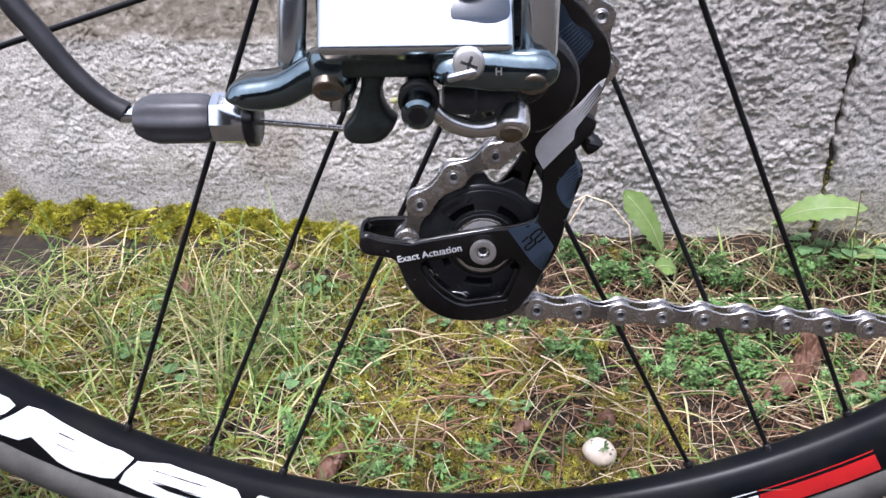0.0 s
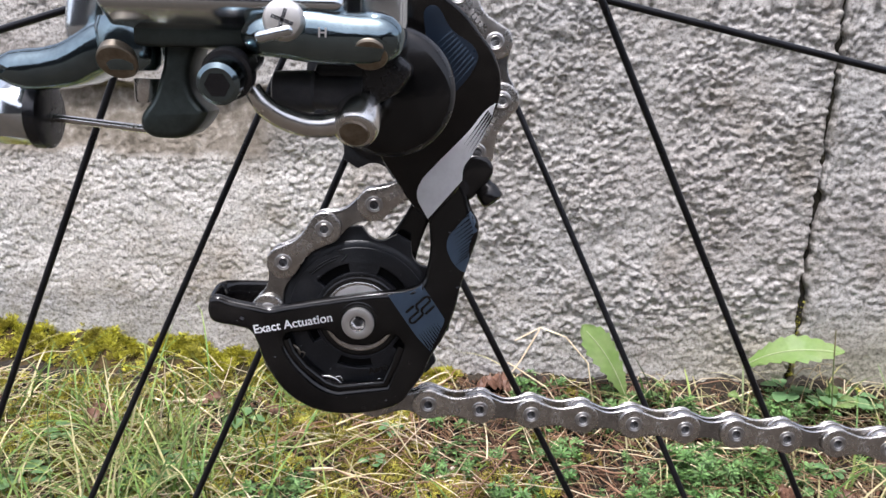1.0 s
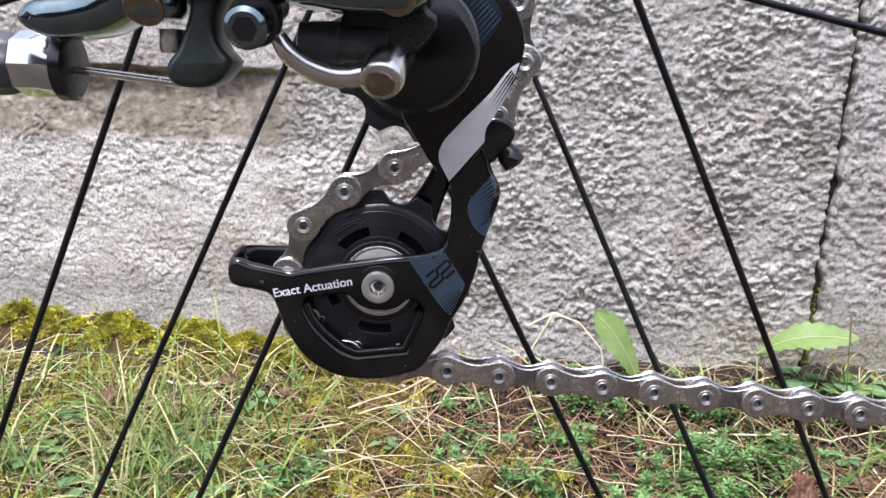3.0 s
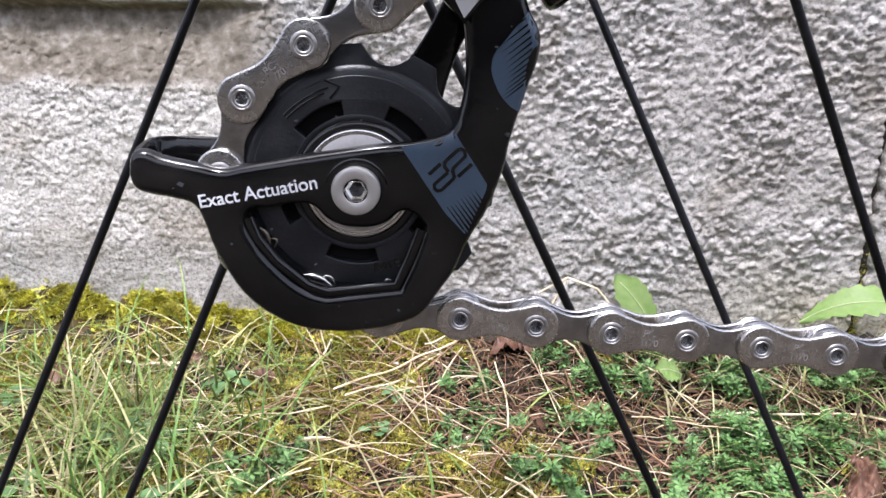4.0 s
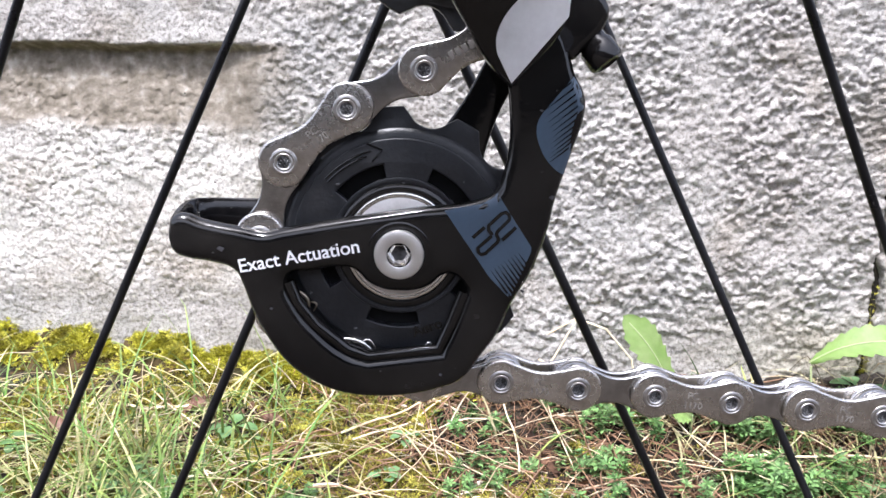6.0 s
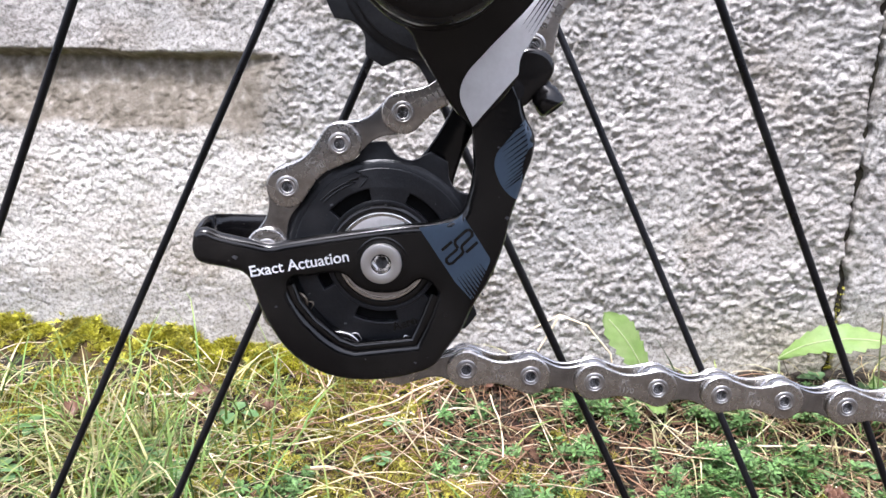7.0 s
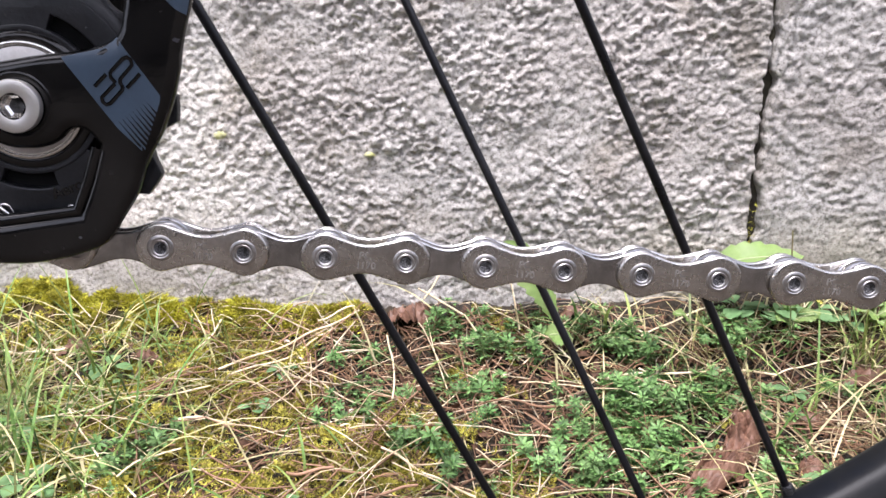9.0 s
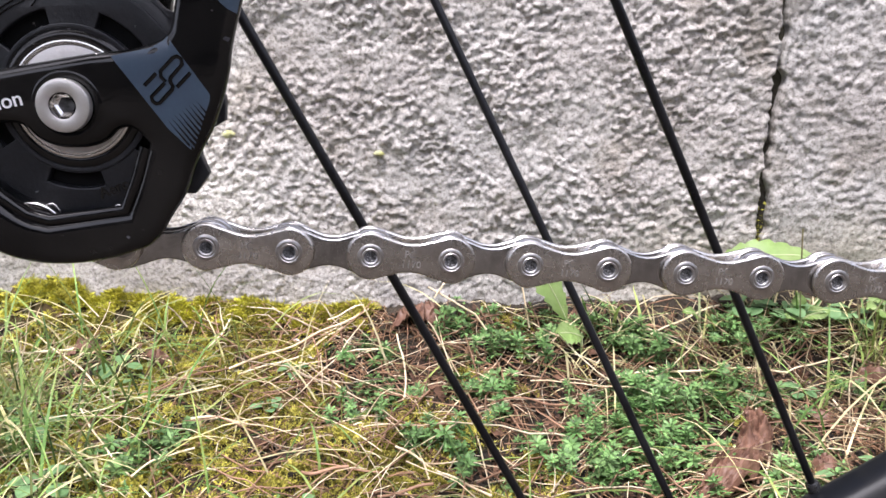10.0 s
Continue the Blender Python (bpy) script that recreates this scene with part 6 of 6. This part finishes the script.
def broad_leaf(length, width, bend, wave, teeth, seed, n=40, m=8, peak=0.5):
    """A large leaf as a thin sheet that arches along its length: folded at the sunken midrib, ribbed by side veins, with a toothed margin. It grows along +x from the origin."""
    r = random.Random(seed)
    ph = r.uniform(0, 6)
    V, F = [], []
    for i in range(n + 1):
        s = i / n
        w = width * 0.5 * (math.sin(math.pi / 2 * min(1.0, (s + 0.02) / peak)) ** 0.8 if s < peak else math.cos(math.pi / 2 * (s - peak) / (1.0 - peak)) ** 0.65)
        for j in range(m + 1):
            u = j / m * 2 - 1
            saw = ((s * 8.0 + (0.3 if u > 0 else 0.0)) % 1.0)
            ww = w * (1 + teeth * (saw - 0.5) * abs(u) ** 3)
            y = ww * u + 0.05 * length * math.sin(s * 3.0 + ph)
            z = 0.28 * ww * abs(u) ** 1.5 - 0.2 * ww * u * u
            z += wave * math.sin(s * 9 + 2.2 * u + ph) * abs(u) ** 1.5 + bend * length * 4 * s * (1 - s)
            z += 0.03 * math.sin(s * 46 - 9 * abs(u)) * min(1, 3 * abs(u)) * min(1, w / 0.5)
            V.append((length * s + 0.12 * width * abs(u) * (0.3 + s), y, z))
    q = m + 1
    for i in range(n):
        for j in range(m):
            a = i * q + j
            F.append((a, a + 1, a + q + 1, a + q))
    # the underside, a little lower, closed along the margin
    k = len(V)
    V += [(x, y * 0.99, z - 0.025) for x, y, z in V]
    F += [tuple(k + v for v in reversed(f)) for f in F]
    for i in range(n):
        F += [(i * q, i * q + q, k + i * q + q, k + i * q), (i * q + m + q, i * q + m, k + i * q + m, k + i * q + m + q)]
    me = bpy.data.meshes.new("leaf")
    me.from_pydata(V, [], F)
    me.update()
    return me


def leaf_frame(base, tip, face):
    """Turns a leaf that grows along +x so that it runs from base to tip with its upper side towards face."""
    x = (Vector(tip) - Vector(base)).normalized()
    z = Vector(face)
    z = (z - x * z.dot(x)).normalized()
    y = z.cross(x)
    m = Matrix((x, y, z)).transposed().to_4x4()
    m.translation = Vector(base)
    return m


def dock(base, leaves, label):
    e = thing("dock_plant", base, label, "weed", "broad-leaved plants by the wall")
    for k, (b, t, w, face, bend, *peak) in enumerate(leaves):
        L = (Vector(t) - Vector(b)).length
        m = leaf_frame(b, t, face)
        part("leaf", turned(broad_leaf(L, w, bend, 0.1, 0.28, 5 * k + int(base[0]), peak=peak[0] if peak else 0.5), m), DOCK_MAT, e)
        off = 0.05 * L
        ph = random.Random(5 * k + int(base[0])).uniform(0, 6)
        rib = [(L * s, off * math.sin(s * 3.0 + ph), bend * L * 4 * s * (1 - s) + 0.012) for s in (0.0, 0.2, 0.4, 0.6, 0.8, 0.96)]
        part("midrib", turned(tube(rib, 0.032, 3), m), DOCK_RIB, e)
        lo = Vector((base[0], base[1], base[2] - 0.1))
        if (Vector(b) - lo).length > 0.4:
            part("leaf_stalk", tube([lo, lo.lerp(Vector(b), 0.55) + Vector((0, 0, 0.15)), Vector(b)], 0.06, 3), DOCK_RIB, e)


dock((11.9, 27.4, gz(11.9, 27.4)), [((11.8, 27.5, 4.9), (8.95, 28.0, 8.8), 1.9, (0.35, -1.0, 0.45), 0.05, 0.7)], "pale green toothed leaf upright against the wall")
dock((18.6, 26.6, gz(18.6, 26.6)), [((18.5, 26.9, 6.9), (23.5, 25.9, 8.7), 1.9, (-0.25, -0.62, 1.0), 0.13, 0.6), ((18.4, 26.4, 5.2), (17.4, 25.8, 5.8), 0.7, (0, -0.5, 1.0), 0.1)], "pale green toothed leaves by the wall joint")
dock((27.6, 25.2, gz(27.6, 25.2)), [((27.6, 25.2, 5.6), (26.4, 24.6, 6.1), 1.1, (0.1, -0.5, 1.0), 0.08), ((27.7, 25.2, 5.6), (29.1, 24.8, 6.2), 1.2, (0, -0.6, 1.0), 0.08), ((27.6, 25.1, 5.3), (27.3, 23.9, 5.6), 1.0, (0, -0.3, 1.0), 0.08), ((27.6, 25.3, 6.0), (26.6, 25.6, 6.9), 1.0, (-0.1, -0.7, 1.0), 0.08)], "pale green broad-leaved weed beside the wall")
dock((23.4, 25.6, gz(23.4, 25.6)), [((23.4, 25.6, 5.2), (22.4, 25.0, 5.7), 0.8, (0, -0.6, 1.0), 0.08), ((23.5, 25.6, 5.2), (24.6, 25.2, 5.8), 0.85, (0, -0.6, 1.0), 0.08), ((23.4, 25.7, 5.4), (23.3, 25.9, 6.5), 0.75, (0, -1.0, 0.4), 0.05)], "low pale green weed in the turf")
dock((12.2, 25.9, gz(12.2, 25.9)), [((12.2, 25.9, 4.5), (10.9, 25.3, 4.9), 1.35, (0.1, -0.7, 1.0), 0.06)], "small pale green weed in the turf")


def crumpled_leaf(spine, half, seed, n=90, m=30):
    """A dead leaf, curled across its width and crumpled into sharp folds, along a bent spine of ground places; half gives its half width from end to end."""
    r = random.Random(seed)
    o = Vector((r.uniform(0, 50), 3.0, 0.0))
    V, F = [], []
    for i in range(n + 1):
        s = i / n
        f = s * (len(spine) - 1)
        k = min(int(f), len(spine) - 2)
        g = f - k
        g = g * g * (3 - 2 * g) * 0.4 + g * 0.6
        a, b = Vector((*spine[k], 0)), Vector((*spine[k + 1], 0))
        c = a.lerp(b, g)
        d = (Vector((*spine[min(k + 2, len(spine) - 1)], 0)) - Vector((*spine[max(k - 1, 0)], 0))).normalized()
        side = Vector((-d.y, d.x, 0))
        fh = s * (len(half) - 1)
        kh = min(int(fh), len(half) - 2)
        w = half[kh] + (half[kh + 1] - half[kh]) * (fh - kh)
        w *= min(1.0, (0.04 + min(s, 1 - s) * 7)) ** 0.5 * (1 + 0.12 * noise.noise(Vector((s * 9, seed, 0))))
        for j in range(m + 1):
            u = j / m * 2 - 1
            cr = noise.noise(o + Vector((s * 7 + u * 1.1, u * 1.6, 0)))
            fold = abs(cr) * 1.2 + 0.5 * abs(noise.noise(o + Vector((s * 15 - u, u * 3.2, 7)))) + 0.12 * noise.noise(o + Vector((s * 50, u * 8, 2)))
            arch = 0.95 * math.cos(1.35 * u) + (0.55 * max(0, -u - 0.45) ** 0.8)
            lat = w * (math.sin(1.2 * u) / math.sin(1.2)) * (1 - 0.12 * abs(cr))
            x, y = c.x + side.x * lat, c.y + side.y * lat
            z = gz(c.x, c.y) + 0.05 + w * arch * 1.35 + 1.0 * w * (fold - 0.35) + 0.25 * math.sin(s * 3.1)
            V.append((x + d.x * 0.2 * cr, y + d.y * 0.2 * cr, max(z, gz(x, y) + 0.06)))
    q = m + 1
    for i in range(n):
        for j in range(m):
            a = i * q + j
            F.append((a, a + 1, a + q + 1, a + q))
    k = len(V)
    V += [(x, y, z - 0.03) for x, y, z in V]
    F += [tuple(k + v for v in reversed(f)) for f in F]
    for i in range(n):
        F += [(i * q, i * q + q, k + i * q + q, k + i * q), (i * q + m + q, i * q + m, k + i * q + m, k + i * q + m + q)]
    me = bpy.data.meshes.new("leaf")
    me.from_pydata(V, [], F)
    me.update()
    return me


big = thing("dead_leaf", (16.0, 15.2, gz(16, 15.2)), "large curled and crumpled brown dead leaf lying on the turf", "dead leaf")
part("blade", crumpled_leaf([(18.6, 21.0), (18.75, 20.0), (18.4, 18.7), (17.4, 17.2), (16.0, 15.8), (14.5, 14.9)], [0.36, 0.5, 0.62, 0.7, 0.72, 0.5], 3), DEAD_LEAF, big)
part("stalk", tube([(19.1, 20.6, gz(19.1, 20.6) + 0.5), (19.0, 18.9, gz(19, 18.9) + 0.35), (18.1, 17.0, gz(18.1, 17.0) + 0.3), (16.6, 14.6, gz(16.6, 14.6) + 0.25)], 0.05, 3), STRAW_MAT, big)
for k, (x, y, L, w, hd) in enumerate(((3.6, 28.9, 2.2, 0.7, 20), (4.6, 29.3, 1.9, 0.6, 130), (20.2, 16.4, 1.6, 0.5, 70), (25.8, 22.6, 3.0, 0.6, 10), (-8.3, 10.4, 3.0, 0.7, 60), (5.6, 13.4, 1.6, 0.5, 100), (-19.6, 25.6, 2.6, 0.7, 80), (-13.6, 28.0, 1.8, 0.5, 20), (-9.6, 27.0, 1.5, 0.4, 160), (12.6, 27.6, 1.7, 0.5, 10), (22.0, 20.2, 1.6, 0.4, 150), (1.2, 13.0, 1.4, 0.4, 40))):
    e = thing("dead_leaf", (x, y, gz(x, y)), "small curled brown dead leaf in the turf", "dead leaf", "small dead leaves")
    dx, dy = math.cos(radians(hd)) * L / 3, math.sin(radians(hd)) * L / 3
    part("blade", crumpled_leaf([(x - dx * 1.5, y - dy * 1.5), (x - dx * 0.5 - dy * 0.2, y - dy * 0.5 + dx * 0.2), (x + dx * 0.5, y + dy * 0.5), (x + dx * 1.5 - dy * 0.2, y + dy * 1.5 + dx * 0.2)], [0.5 * w, w, 0.9 * w, 0.4 * w], 20 + k, 20, 8), DEAD_LEAF, e)


def pebble(x, y, r, seed):
    bm = bmesh.new()
    bmesh.ops.create_icosphere(bm, subdivisions=3, radius=r)
    for v in bm.verts:
        k = 1 + 0.22 * noise.noise(v.co * (0.9 / r) + Vector((seed, 0, 0)))
        v.co = Vector((v.co.x * k + x, v.co.y * k * 0.85 + y, v.co.z * k * 0.85 + gz(x, y) + 0.5 * r + 0.12))
    return done(bm)


for k, (x, y, r) in enumerate(((4.8, 11.0, 0.85), (-1.6, 26.6, 0.2), (-2.6, 28.3, 0.16), (4.2, 22.3, 0.14), (1.2, 22.0, 0.16))):
    tagged(part("pebble", pebble(x, y, r, k * 3.1), PEBBLE, None, angle=60), "smooth cream-coloured pebble lying in the turf", "pebble", "pebbles in the turf")


def lichen(x, z, w, h, seed):
    """A thin ragged crust on the face of the wall."""
    bm = bmesh.new()
    bmesh.ops.create_icosphere(bm, subdivisions=3, radius=1.0)
    for v in bm.verts:
        k = 1 + 0.5 * noise.noise(v.co * 2.2 + Vector((seed, 0, 0)))
        v.co = Vector((x + v.co.x * w * k, wall_y(x) - 0.26 + v.co.y * 0.13, z + v.co.z * h * k))
    return done(bm)


for k, (x, z, w, h) in enumerate(((-6.1, 14.4, 0.32, 0.2), (1.95, 13.4, 0.26, 0.14))):
    tagged(part("lichen", lichen(x, z, w, h, k * 4.7), LICHEN_MAT, None, angle=60), "small yellow-green lichen crust on the granite wall", "lichen", "lichen spots on the wall")
